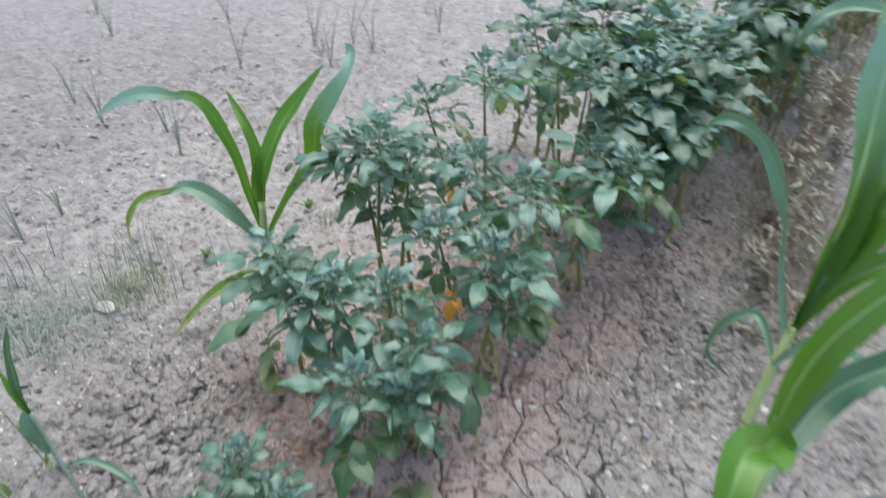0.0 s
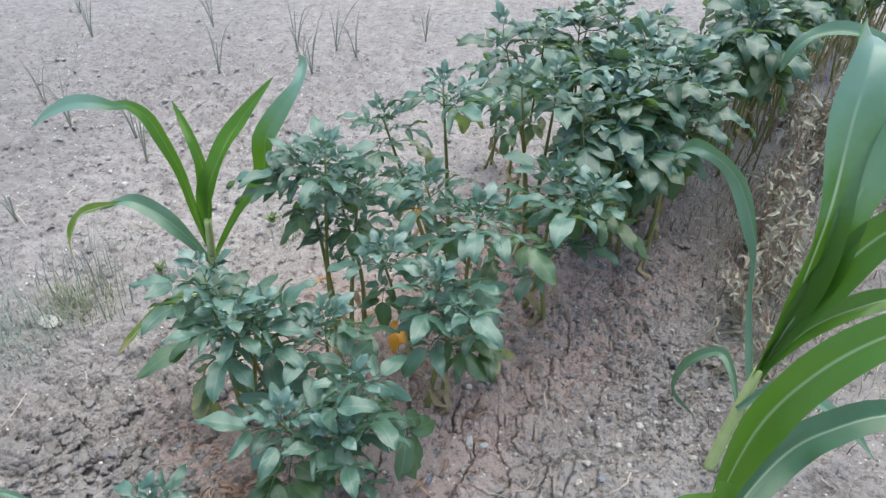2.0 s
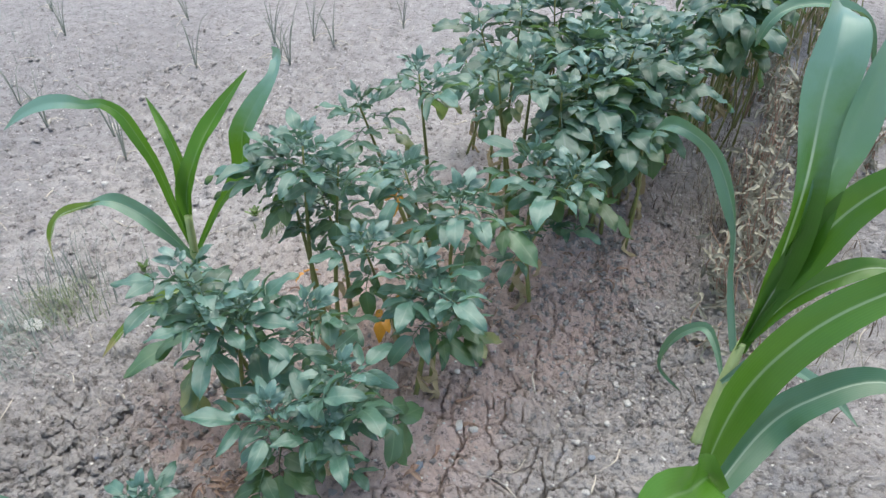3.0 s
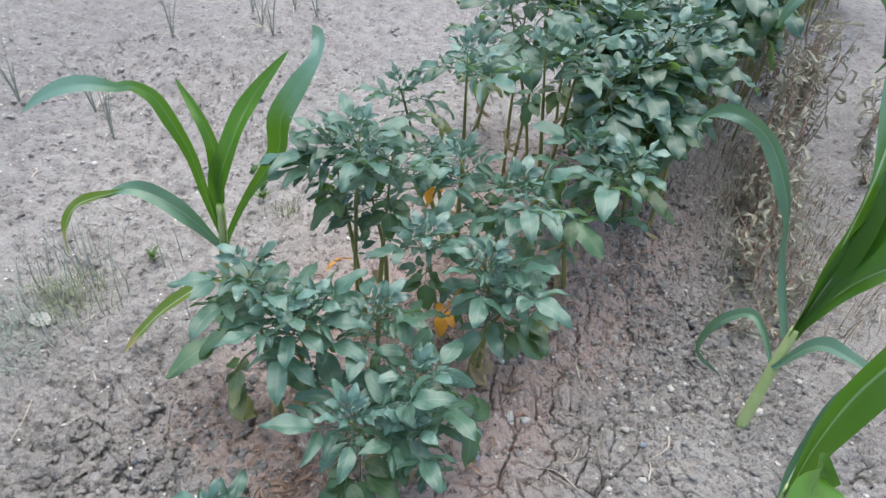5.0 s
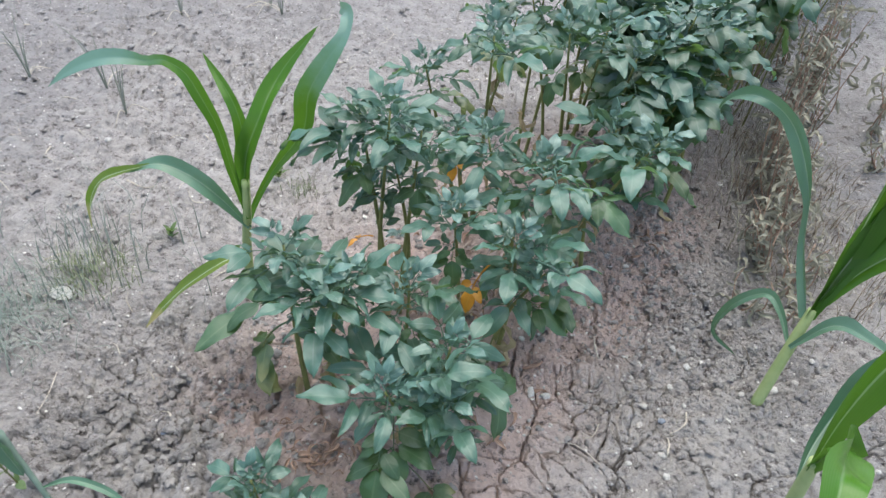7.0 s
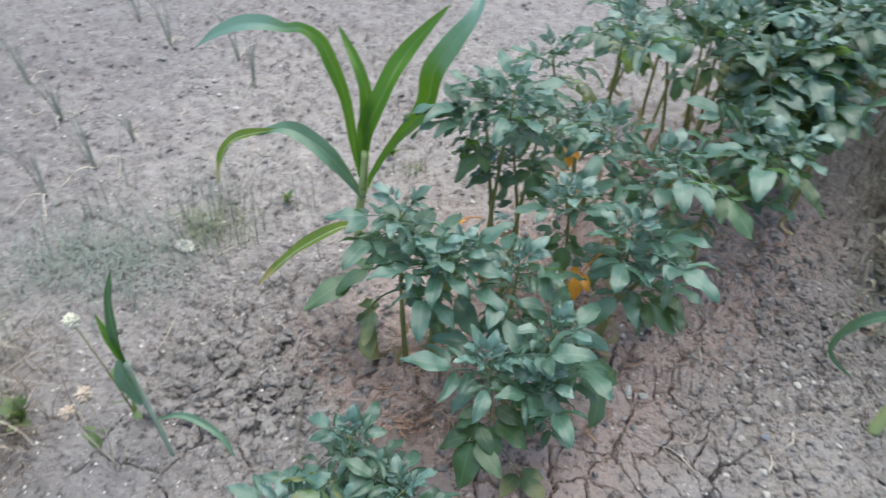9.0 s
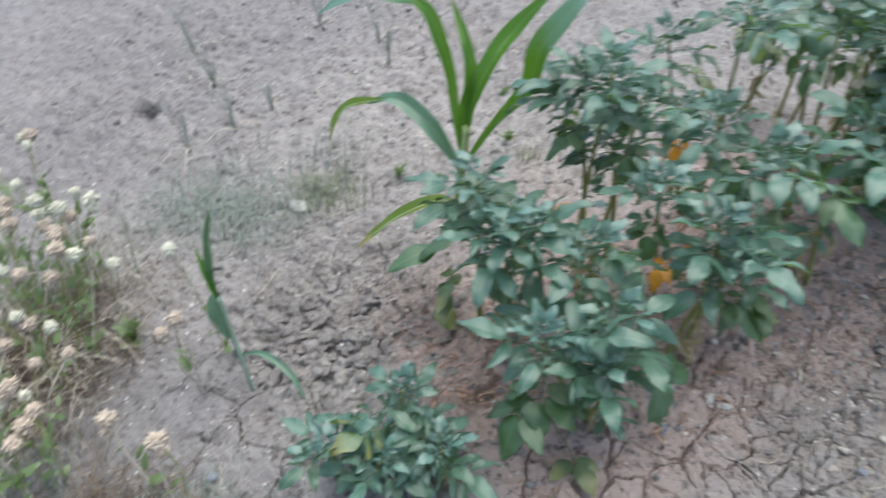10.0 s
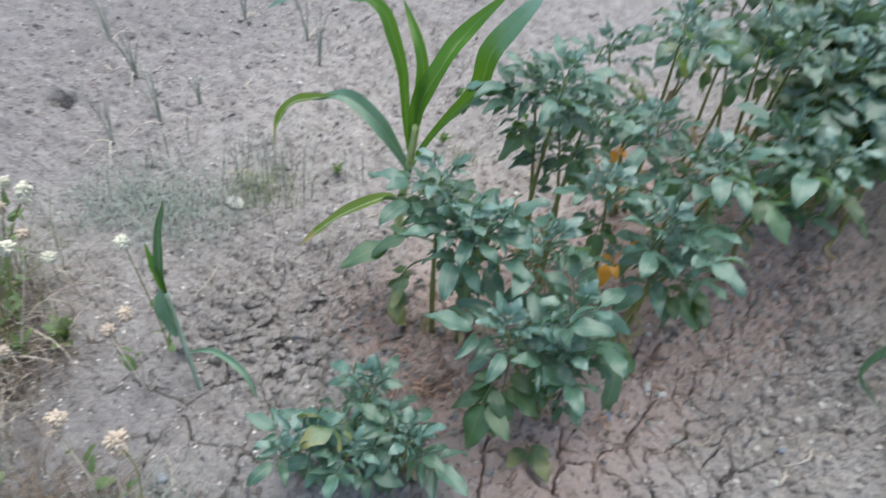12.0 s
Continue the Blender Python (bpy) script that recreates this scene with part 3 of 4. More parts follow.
def potato_plant(x, y, heads, seed, size=1.0, label="", aimed=(), lower=4, n=8, bare=False, shoots=0):
    """heads: tips of the shoots (x, y, z, size). aimed: single leaves (from x, y, z, to x, y, z, kind)."""
    rng = random.Random(seed)
    plant = empty("potato_plant", x, y, height(x, y), label or "bushy potato plant with blue-green leaves on the soil ridge", "potato plant", "row of potato plants")
    old = y > 1.95
    n += 0 if old else 1
    if old:
        # the older plants carry fewer, broader leaves
        heads, n, lower = [(hx, hy, hz, hs * 1.12) for hx, hy, hz, hs in heads], n - 2, max(1, lower - 1)
    for hx, hy, hz, hs in heads:
        fx, fy = x + rng.uniform(-0.06, 0.06), y + rng.uniform(-0.06, 0.06)
        foot = Vector((fx, fy, height(fx, fy) - 0.015))
        top = Vector((hx, hy, hz - 0.03))
        bow = Vector((rng.uniform(-0.025, 0.025), rng.uniform(-0.025, 0.025), 0))
        way = [foot, foot.lerp(top, 0.35) + bow + Vector((0, 0, 0.03)), foot.lerp(top, 0.7) + bow * 0.6 + Vector((0, 0, 0.02)), top]
        b = Build()
        tube(b, way, (0.0058 if old else 0.0068) * size, 0.0020, 7, 12, 0.06, seed)
        part("stem", b.mesh("stem", POTATO_STEM), plant)
        line = spline(way, 20)
        tall = (top - foot).length
        az = rng.uniform(0, 6.28)
        # the crown: young leaves upright in the middle, older ones lower and flatter
        for i in range(n):
            q = i / (n - 1)
            az += 2.4 + rng.uniform(-0.25, 0.25)
            at = line[max(4, 20 - round(q * 20 * 0.085 / tall))]
            elev = radians(76 - 54 * q ** 0.75) + rng.uniform(-0.18, 0.18)
            if q < 0.45:
                part("leaf", rng.choice(YOUNG), plant, leaf_pose(at, az, elev, hs * (0.58 + 0.45 * q) * rng.uniform(0.9, 1.1), rng.uniform(-0.3, 0.3)))
            else:
                part("leaf", rng.choice(MATURE_OLD if old else MATURE), plant, leaf_pose(at, az, elev, hs * (0.62 + 0.42 * q) * rng.uniform(0.85, 1.12), rng.uniform(-0.3, 0.3)))
        for i in range(lower):
            az += 2.4 + rng.uniform(-0.4, 0.4)
            at = line[max(5, 20 - round(20 * (0.11 + 0.045 * i) / tall))]
            kind = FADING if rng.random() < 0.10 + 0.06 * i else HANGING
            part("leaf", rng.choice(kind), plant, leaf_pose(at, az, rng.uniform(-0.1, 0.5), hs * rng.uniform(0.7, 1.0), rng.uniform(-0.4, 0.4)))
        # small side leaves down the stem
        for i in range(0 if bare else 2 if old else 3):
            az += 2.4 + rng.uniform(-0.4, 0.4)
            part("leaf", rng.choice(YOUNG if not i else MATURE_OLD if old else MATURE), plant, leaf_pose(line[rng.randint(7, 14)], az, rng.uniform(0.1, 0.9), hs * rng.uniform(0.45, 0.68), rng.uniform(-0.4, 0.4)))
        # dead leaves still hanging at the foot
        for _ in range(2):
            part("dead_leaf", rng.choice(DRIED), plant, leaf_pose(line[rng.randint(2, 6)], rng.uniform(0, 6.28), rng.uniform(-1.3, -0.4), rng.uniform(0.8, 1.5), rng.uniform(-1, 1)), "straw-brown dead leaf")
    # thin leafless shoots crowded on the furrow's side
    for _ in range(shoots):
        fx, fy = x + rng.uniform(-0.06, 0.13), y + rng.uniform(-0.18, 0.12)
        z0 = height(fx, fy)
        dx, dy = rng.uniform(-0.09, 0.09), rng.uniform(-0.09, 0.09)
        b = Build()
        tube(b, [(fx, fy, z0 - 0.01), (fx + dx * 0.6, fy + dy * 0.6, z0 + 0.2), (fx + dx, fy + dy, rng.uniform(0.4, 0.55))], 0.0042, 0.0022, 5, 6, 0.1, seed)
        part("stem", b.mesh("stem", POTATO_STEM if rng.random() < 0.65 else DEAD_LEAF), plant)
    for ax, ay, az_, bx, by, bz, kind in aimed:
        a, c = Vector((ax, ay, az_)), Vector((bx, by, bz))
        d = c - a
        mesh = {"m": MATURE[1], "h": HANGING[0], "f": FADING[1], "y": YELLOW, "s": STALKED}[kind]
        reach = {"m": 0.20, "h": 0.175, "f": 0.16, "y": 0.09, "s": 0.25}[kind]
        drop = {"m": 0.35, "h": 0.75, "f": 0.8, "y": 0.6, "s": 0.12}[kind]
        part("leaf", mesh, plant, leaf_pose(a, math.atan2(d.y, d.x), math.atan2(d.z, math.hypot(d.x, d.y)) + drop, d.length / reach, rng.uniform(-0.15, 0.15)), "orange-yellow dying leaf" if kind == "y" else "")
    return plant


potato_plant(-0.20, 0.84, [(-0.23, 0.87, 0.27, 0.62), (-0.115, 0.79, 0.26, 0.68), (-0.31, 0.69, 0.25, 0.65), (-0.21, 0.74, 0.24, 0.6), (-0.17, 0.84, 0.22, 0.55)], 1, 0.8, "low potato plant with yellowing lower leaves at the row's end", aimed=[(-0.22, 0.80, 0.20, -0.27, 0.73, 0.26, "f")], lower=1)
potato_plant(0.03, 1.05, [(-0.01, 0.97, 0.39, 0.82), (0.09, 0.96, 0.38, 0.74), (0.10, 1.05, 0.42, 0.78)], 2, 0.9, aimed=[(0.03, 0.98, 0.38, 0.174, 0.963, 0.415, "m"), (0.0, 0.95, 0.3, -0.03, 0.86, 0.2, "h"), (0.14, 1.07, 0.34, 0.2, 1.055, 0.17, "h"), (-0.01, 1.055, 0.075, 0.132, 0.925, 0.04, "s")], lower=1)
potato_plant(-0.17, 1.20, [(-0.206, 1.18, 0.53, 0.85), (-0.14, 1.10, 0.50, 0.85), (-0.09, 1.13, 0.49, 0.8)], 3, 1.0, aimed=[(-0.21, 1.26, 0.27, -0.40, 1.32, 0.13, "h"), (-0.22, 1.24, 0.25, -0.315, 1.215, 0.085, "f")], lower=1)
potato_plant(0.05, 1.27, [(0.022, 1.17, 0.45, 0.8)], 4, 0.8, lower=1)
potato_plant(0.21, 1.33, [(0.223, 1.255, 0.49, 0.85), (0.28, 1.22, 0.45, 0.8)], 5, 1.0, aimed=[(0.25, 1.2, 0.47, 0.365, 1.092, 0.458, "m"), (0.22, 1.25, 0.33, 0.323, 1.2, 0.29, "h"), (0.185, 1.29, 0.385, 0.137, 1.255, 0.295, "y"), (0.209, 1.356, 0.20, 0.40, 1.40, 0.16, "s")], lower=1)
potato_plant(0.10, 1.44, [(0.102, 1.33, 0.50, 0.75)], 6, 0.9, lower=1)
potato_plant(-0.02, 1.52, [(-0.10, 1.50, 0.63, 0.75), (-0.032, 1.45, 0.66, 0.8), (-0.03, 1.53, 0.49, 0.8), (0.03, 1.48, 0.60, 0.75)], 7, 1.1, aimed=[(-0.06, 1.47, 0.575, -0.268, 1.455, 0.53, "m"), (-0.05, 1.5, 0.5, -0.13, 1.42, 0.44, "h"), (-0.06, 1.48, 0.54, -0.25, 1.44, 0.50, "m"), (-0.09, 1.60, 0.19, -0.15, 1.62, 0.14, "y")], lower=1)
potato_plant(0.30, 1.56, [(0.298, 1.44, 0.54, 0.95), (0.17, 1.50, 0.58, 0.75)], 8, 1.0, aimed=[(0.32, 1.42, 0.52, 0.359, 1.279, 0.5, "m"), (0.34, 1.42, 0.5, 0.44, 1.33, 0.45, "h"), (0.295, 1.38, 0.555, 0.295, 1.23, 0.53, "m")], lower=1)
potato_plant(0.47, 1.66, [(0.46, 1.58, 0.57, 0.85), (0.54, 1.52, 0.57, 0.8)], 9, 1.0, aimed=[(0.5, 1.64, 0.42, 0.586, 1.70, 0.337, "h"), (0.52, 1.62, 0.44, 0.67, 1.61, 0.34, "h"), (0.5, 1.55, 0.5, 0.45, 1.34, 0.5, "m"), (0.44, 1.62, 0.28, 0.38, 1.48, 0.24, "m"), (0.5, 1.62, 0.34, 0.62, 1.54, 0.34, "m")], lower=2)
potato_plant(0.17, 1.92, [(0.181, 1.72, 0.71, 0.85), (0.11, 1.62, 0.53, 0.62), (0.03, 1.74, 0.62, 0.75)], 10, 1.25, "tall potato plant with bare green stems below a leafy crown", aimed=[(0.13, 1.76, 0.38, 0.10, 1.70, 0.31, "y")], lower=1, n=7, bare=True)
potato_plant(0.38, 1.92, [(0.445, 1.77, 0.72, 0.8), (0.36, 1.78, 0.71, 0.7)], 11, 1.2, "tall potato plant with a forked stem and drooping leaves", lower=1, n=6, bare=True)
potato_plant(0.60, 2.05, [(0.60, 2.05, 0.67, 1.0), (0.70, 1.94, 0.69, 1.0), (0.58, 1.80, 0.66, 0.9), (0.51, 1.72, 0.67, 0.75), (0.59, 1.70, 0.58, 0.85), (0.67, 1.79, 0.57, 0.85)], 12, 1.2, "dense potato plant with broad drooping leaves", lower=4, n=8)
potato_plant(0.72, 1.98, [(0.65, 1.90, 0.64, 0.95), (0.74, 1.95, 0.62, 0.95)], 13, 1.1, "dense potato plant with broad drooping leaves", lower=4, n=8)
potato_plant(0.80, 2.22, [(0.80, 2.12, 0.66, 0.95), (0.86, 2.17, 0.62, 0.95), (0.82, 2.03, 0.58, 0.8), (0.70, 2.2, 0.68, 1.0)], 14, 1.1, "dense potato plant with broad drooping leaves", lower=4, n=8)


def back_of_row():
    """The row goes on, close and bushy, with many bare stems on the furrow's side."""
    rng = random.Random(77)
    for i in range(9):
        s = 1.62 + 0.31 * i
        cx, cy = ROW_A + ROW_DIR * s
        cx += 0.02
        heads = [(cx + rng.uniform(-0.17, 0.15), cy + rng.uniform(-0.2, 0.14), rng.uniform(0.56, 0.72), rng.uniform(0.85, 1.1)) for _ in range(5)]
        potato_plant(float(cx), float(cy), heads, 900 + i, 1.1, "dense potato plant with broad drooping leaves", lower=3, n=8, shoots=9 if i > 1 else 0)


back_of_row()
potato_plant(0.36, 2.26, [(0.30, 2.16, 0.70, 0.95), (0.42, 2.18, 0.72, 1.0), (0.37, 2.30, 0.66, 0.9)], 15, 1.1, "tall potato plant with a forked stem and drooping leaves", lower=1, n=7, bare=True)
potato_plant(0.58, 2.42, [(0.52, 2.34, 0.70, 1.0), (0.64, 2.36, 0.71, 1.0), (0.56, 2.46, 0.68, 0.95)], 16, 1.1, "dense potato plant with broad drooping leaves", lower=3)
potato_plant(0.26, 2.62, [(0.24, 2.58, 0.42, 0.85), (0.33, 2.64, 0.40, 0.8)], 17, 0.9, "small potato plant standing a little apart from the row", lower=1)

# ---- maize ----


def maize(x, y, stalk, leaves, label, seed, r=0.013):
    z = height(x, y)
    plant = empty("maize_plant", x, y, z, label, "maize plant", "maize plants")
    b = Build()
    tube(b, [(x, y, z - 0.02)] + stalk, r, r * 0.72, 12, 14, 0.03, seed)
    part("stalk", b.mesh("stalk", CORN_STALK), plant)
    for i, (points, width, mat, face, end, *more) in enumerate(leaves):
        part("leaf", blade(points, width, mat, seed + i, face, end, **(more[0] if more else {})), plant)
    return plant


maize(-0.425, 1.60, [(-0.41, 1.58, 0.15), (-0.385, 1.555, 0.29), (-0.375, 1.55, 0.38)], [
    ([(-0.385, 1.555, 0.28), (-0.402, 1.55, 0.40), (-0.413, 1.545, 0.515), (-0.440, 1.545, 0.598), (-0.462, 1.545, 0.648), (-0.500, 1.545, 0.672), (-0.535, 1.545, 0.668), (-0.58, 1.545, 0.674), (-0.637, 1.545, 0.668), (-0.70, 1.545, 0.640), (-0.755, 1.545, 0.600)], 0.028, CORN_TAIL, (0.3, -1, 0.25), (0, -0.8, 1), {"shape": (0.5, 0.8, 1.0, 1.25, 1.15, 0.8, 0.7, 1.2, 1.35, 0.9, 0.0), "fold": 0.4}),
    ([(-0.385, 1.555, 0.30), (-0.373, 1.575, 0.45), (-0.383, 1.585, 0.555), (-0.456, 1.655, 0.642)], 0.040, CORN_YOUNG, (0.1, -1, 0.1), (0.0, -1, 0.3)),
    ([(-0.38, 1.55, 0.27), (-0.372, 1.56, 0.42), (-0.33, 1.57, 0.53), (-0.285, 1.64, 0.61), (-0.20, 1.66, 0.71)], 0.058, CORN_YOUNG, (-0.25, -1, 0.15), (-0.3, -0.9, 0.5)),
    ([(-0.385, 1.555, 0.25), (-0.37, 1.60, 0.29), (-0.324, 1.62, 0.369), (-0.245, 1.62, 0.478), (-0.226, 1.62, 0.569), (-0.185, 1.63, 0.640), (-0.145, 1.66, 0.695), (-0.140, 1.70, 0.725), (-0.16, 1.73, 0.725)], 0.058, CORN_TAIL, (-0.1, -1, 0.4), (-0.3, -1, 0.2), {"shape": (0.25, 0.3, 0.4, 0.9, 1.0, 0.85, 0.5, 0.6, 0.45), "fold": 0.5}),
    ([(-0.385, 1.555, 0.24), (-0.445, 1.556, 0.325), (-0.51, 1.556, 0.388), (-0.575, 1.556, 0.412), (-0.657, 1.556, 0.384)], 0.054, CORN_BLUE, (-0.3, -0.7, 1), (-0.2, -0.5, 1)),
    ([(-0.59, 1.556, 0.408), (-0.657, 1.556, 0.388), (-0.715, 1.553, 0.36), (-0.752, 1.548, 0.30), (-0.765, 1.54, 0.225)], 0.032, CORN_OLD, (-0.2, -0.5, 1), (-0.6, -0.9, 0.3)),
    ([(-0.40, 1.56, 0.12), (-0.425, 1.50, 0.185), (-0.52, 1.455, 0.14), (-0.59, 1.44, 0.075), (-0.648, 1.425, 0.008)], 0.038, CORN_OLD, (0, -0.4, 1), (-0.3, -0.6, 1)),
], "young maize plant with spreading bright green strap leaves", 40)

maize(0.838, 1.264, [(0.865, 1.288, 0.12), (0.888, 1.308, 0.225), (0.897, 1.316, 0.26)], [
    ([(0.892, 1.315, 0.235), (0.886, 1.42, 0.34), (0.878, 1.478, 0.458), (0.83, 1.55, 0.575), (0.752, 1.578, 0.628), (0.73, 1.68, 0.57), (0.732, 1.737, 0.484)], 0.040, CORN_BLUE, (-1, -0.2, 0.2), (-0.4, -0.5, 0.8), {"shape": (0.8, 0.8, 0.75, 0.55, 0.95, 1.0, 0.8, 0.9, 0.8, 0.5, 0.0), "ripple": 0.2, "n": 34}),
    ([(0.875, 1.297, 0.15), (0.868, 1.37, 0.195), (0.849, 1.422, 0.205), (0.80, 1.45, 0.14), (0.788, 1.467, 0.03), (0.83, 1.40, 0.012)], 0.03, CORN_BLUE, (-0.3, -0.2, 1), (-1, -0.4, 0.1)),
    ([(0.895, 1.314, 0.25), (0.96, 1.32, 0.37), (1.035, 1.32, 0.437), (1.115, 1.32, 0.465), (1.25, 1.31, 0.43)], 0.058, CORN, (0, -0.6, 1), (0.1, -0.4, 1)),
    ([(0.866, 1.286, 0.17), (0.927, 1.28, 0.246), (0.995, 1.27, 0.232), (1.09, 1.26, 0.165), (1.16, 1.25, 0.09)], 0.045, CORN_BLUE, (0, -0.4, 1), (0.2, -0.3, 1)),
    ([(0.893, 1.314, 0.24), (0.925, 1.34, 0.38), (0.932, 1.345, 0.52), (0.930, 1.345, 0.65), (0.922, 1.36, 0.79), (0.935, 1.40, 0.875), (0.955, 1.46, 0.91), (0.98, 1.53, 0.89), (1.0, 1.60, 0.81)], 0.098, CORN_SHEEN, (0.1, -1, 0.1), (0.05, -0.5, 1), {"ripple": 0.24, "fold": 0.55, "n": 40}),
    ([(0.895, 1.316, 0.25), (0.955, 1.35, 0.44), (0.972, 1.36, 0.60), (0.985, 1.36, 0.73), (1.01, 1.37, 0.86), (1.05, 1.40, 0.95)], 0.088, CORN_SHEEN, (-0.1, -1, 0.2), (0, -0.6, 1), {"ripple": 0.2, "fold": 0.7, "n": 40}),
    ([(0.893, 1.314, 0.24), (0.935, 1.335, 0.39), (0.985, 1.34, 0.51), (1.035, 1.34, 0.595), (1.10, 1.33, 0.66), (1.2, 1.32, 0.68)], 0.092, CORN, (-0.2, -1, 0.5), (0, -0.5, 1)),
], "maize plant with a pale leaning stalk and broad arching leaves", 60, 0.014)

maize(0.735, 0.905, [(0.725, 0.90, 0.12), (0.714, 0.893, 0.25), (0.708, 0.89, 0.32)], [
    ([(0.706, 0.888, 0.30), (0.706, 0.89, 0.43), (0.722, 0.89, 0.555), (0.762, 0.89, 0.65), (0.82, 0.89, 0.72), (0.90, 0.88, 0.78), (1.0, 0.87, 0.80)], 0.072, CORN, (-0.3, -0.9, 0.4), (0, -0.4, 1)),
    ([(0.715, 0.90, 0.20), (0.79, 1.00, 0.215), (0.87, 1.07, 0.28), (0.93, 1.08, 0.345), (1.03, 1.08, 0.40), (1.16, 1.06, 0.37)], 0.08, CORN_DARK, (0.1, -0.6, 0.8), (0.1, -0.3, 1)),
    ([(0.706, 0.888, 0.31), (0.692, 0.845, 0.43), (0.645, 0.785, 0.48), (0.59, 0.72, 0.54), (0.56, 0.665, 0.525), (0.54, 0.615, 0.46)], 0.08, CORN_YOUNG, (-0.5, -0.8, 0.6), (-0.1, -0.5, 0.9)),
], "tall maize plant with broad glossy green leaves near the path", 80, 0.014)

maize(1.92, 2.42, [(1.82, 2.40, 0.25), (1.62, 2.36, 0.48), (1.52, 2.34, 0.56)], [
    ([(1.50, 2.34, 0.45), (1.42, 2.32, 0.62), (1.29, 2.30, 0.672), (1.196, 2.30, 0.662), (1.145, 2.30, 0.622), (1.118, 2.30, 0.545)], 0.062, CORN_BLUE, (0, -0.5, 1), (0, -0.4, 1)),
    ([(1.50, 2.34, 0.45), (1.56, 2.32, 0.66), (1.68, 2.3, 0.76), (1.85, 2.25, 0.66)], 0.06, CORN, (0, -0.5, 1), (0, -0.4, 1)),
    ([(1.50, 2.34, 0.40), (1.54, 2.25, 0.55), (1.56, 2.12, 0.56), (1.58, 1.98, 0.42)], 0.055, CORN_BLUE, (0, -0.3, 1), (0, -1, 0.4)),
], "maize plant with arching bluish leaves behind the furrow", 95)

# ---- onions, young leek and grass ----


def onion(x, y, tall, seed, lean=0.0):
    rng = random.Random(seed)
    z = height(x, y)
    plant = empty("onion_plant", x, y, z, "thin onion plant with grey-green tubular leaves in dry soil", "onion plant", "onions")
    for i in range(rng.choice((3, 4, 4, 5))):
        a, l = rng.uniform(0, 6.28), tall * rng.uniform(0.6, 1.05)
        out = l * rng.uniform(0.15, 0.6)
        o = Vector((math.cos(a) * out + lean * l, math.sin(a) * out * 0.6, 0))
        b = Build()
        tube(b, [(x, y, z - 0.01), Vector((x, y, z + l * 0.35)) + o * 0.2, Vector((x, y, z + l * 0.7)) + o * 0.55, Vector((x, y, z + l * (0.98 - 0.2 * rng.random()))) + o], 0.0033, 0.0008, 6, 9, 0.1, seed + i)
        part("leaf", b.mesh("leaf", ONION), plant)
    for i in range(2):
        a, l = rng.uniform(0, 6.28), tall * rng.uniform(0.25, 0.5)
        o = Vector((math.cos(a), math.sin(a), 0))
        e = Vector((x, y, 0)) + o * l
        b = Build()
        tube(b, [(x, y, z + 0.01), Vector((x, y, z + 0.035)) + o * l * 0.4, Vector((e.x, e.y, height(e.x, e.y) + 0.004))], 0.0028, 0.0012, 5, 8, 0.15, seed + i)
        part("dead_leaf", b.mesh("dead_leaf", STRAW), plant, None, "bleached dead leaf")
    return plant


for i, (ox, oy, tall) in enumerate([(-1.36, 1.85, 0.30), (-1.42, 1.68, 0.32), (-1.07, 2.47, 0.30), (-1.32, 2.02, 0.17), (-1.89, 2.30, 0.27), (-1.17, 3.46, 0.32),
                                    (-0.71, 3.54, 0.36), (-0.87, 3.82, 0.36), (-0.53, 3.77, 0.30), (-1.83, 3.00, 0.28), (-0.67, 3.89, 0.34), (-1.22, 2.68, 0.30),
                                    (-1.55, 2.75, 0.28), (-0.78, 3.62, 0.30), (-2.1, 3.9, 0.3), (-2.4, 4.3, 0.3), (-1.5, 4.2, 0.3), (-0.2, 4.1, 0.28), (-2.5, 3.2, 0.28), (-1.62, 2.08, 0.24)]):
    onion(ox, oy, tall, 600 + 7 * i, -0.25 if i in (1, 4) else 0.0)


def leek(x, y):
    z = height(x, y)
    plant = empty("leek_plant", x, y, z, "young leek with a bent stem and folded blue-green leaves", "leek")
    b = Build()
    tube(b, [(x, y, z - 0.01), (x - 0.03, y + 0.022, 0.07), (x - 0.065, y + 0.045, 0.15), (x - 0.085, y + 0.058, 0.21)], 0.0042, 0.0075, 9, 12, 0.06, 3)
    part("stem", b.mesh("stem", LEEK_STEM), plant)
    for i, (pts, w, m, face) in enumerate([
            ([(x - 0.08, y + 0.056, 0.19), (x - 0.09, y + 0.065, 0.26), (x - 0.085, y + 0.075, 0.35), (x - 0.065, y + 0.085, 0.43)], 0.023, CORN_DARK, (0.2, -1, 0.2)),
            ([(x - 0.08, y + 0.056, 0.20), (x - 0.097, y + 0.06, 0.26), (x - 0.118, y + 0.07, 0.325)], 0.019, CORN_YOUNG, (0.4, -1, 0.1)),
            ([(x - 0.085, y + 0.05, 0.225), (x - 0.078, y + 0.04, 0.20), (x - 0.068, y + 0.035, 0.155), (x - 0.058, y + 0.03, 0.115)], 0.042, CORN_BLUE, (0.1, -1, 0.4)),
            ([(x - 0.03, y + 0.025, 0.085), (x + 0.03, y + 0.03, 0.105), (x + 0.10, y + 0.02, 0.08), (x + 0.14, y + 0.0, 0.035)], 0.018, CORN_BLUE, (0, -0.3, 1))]):
        part("leaf", blade(pts, w, m, 700 + i, face, None, 16), plant)


leek(-0.627, 0.91)


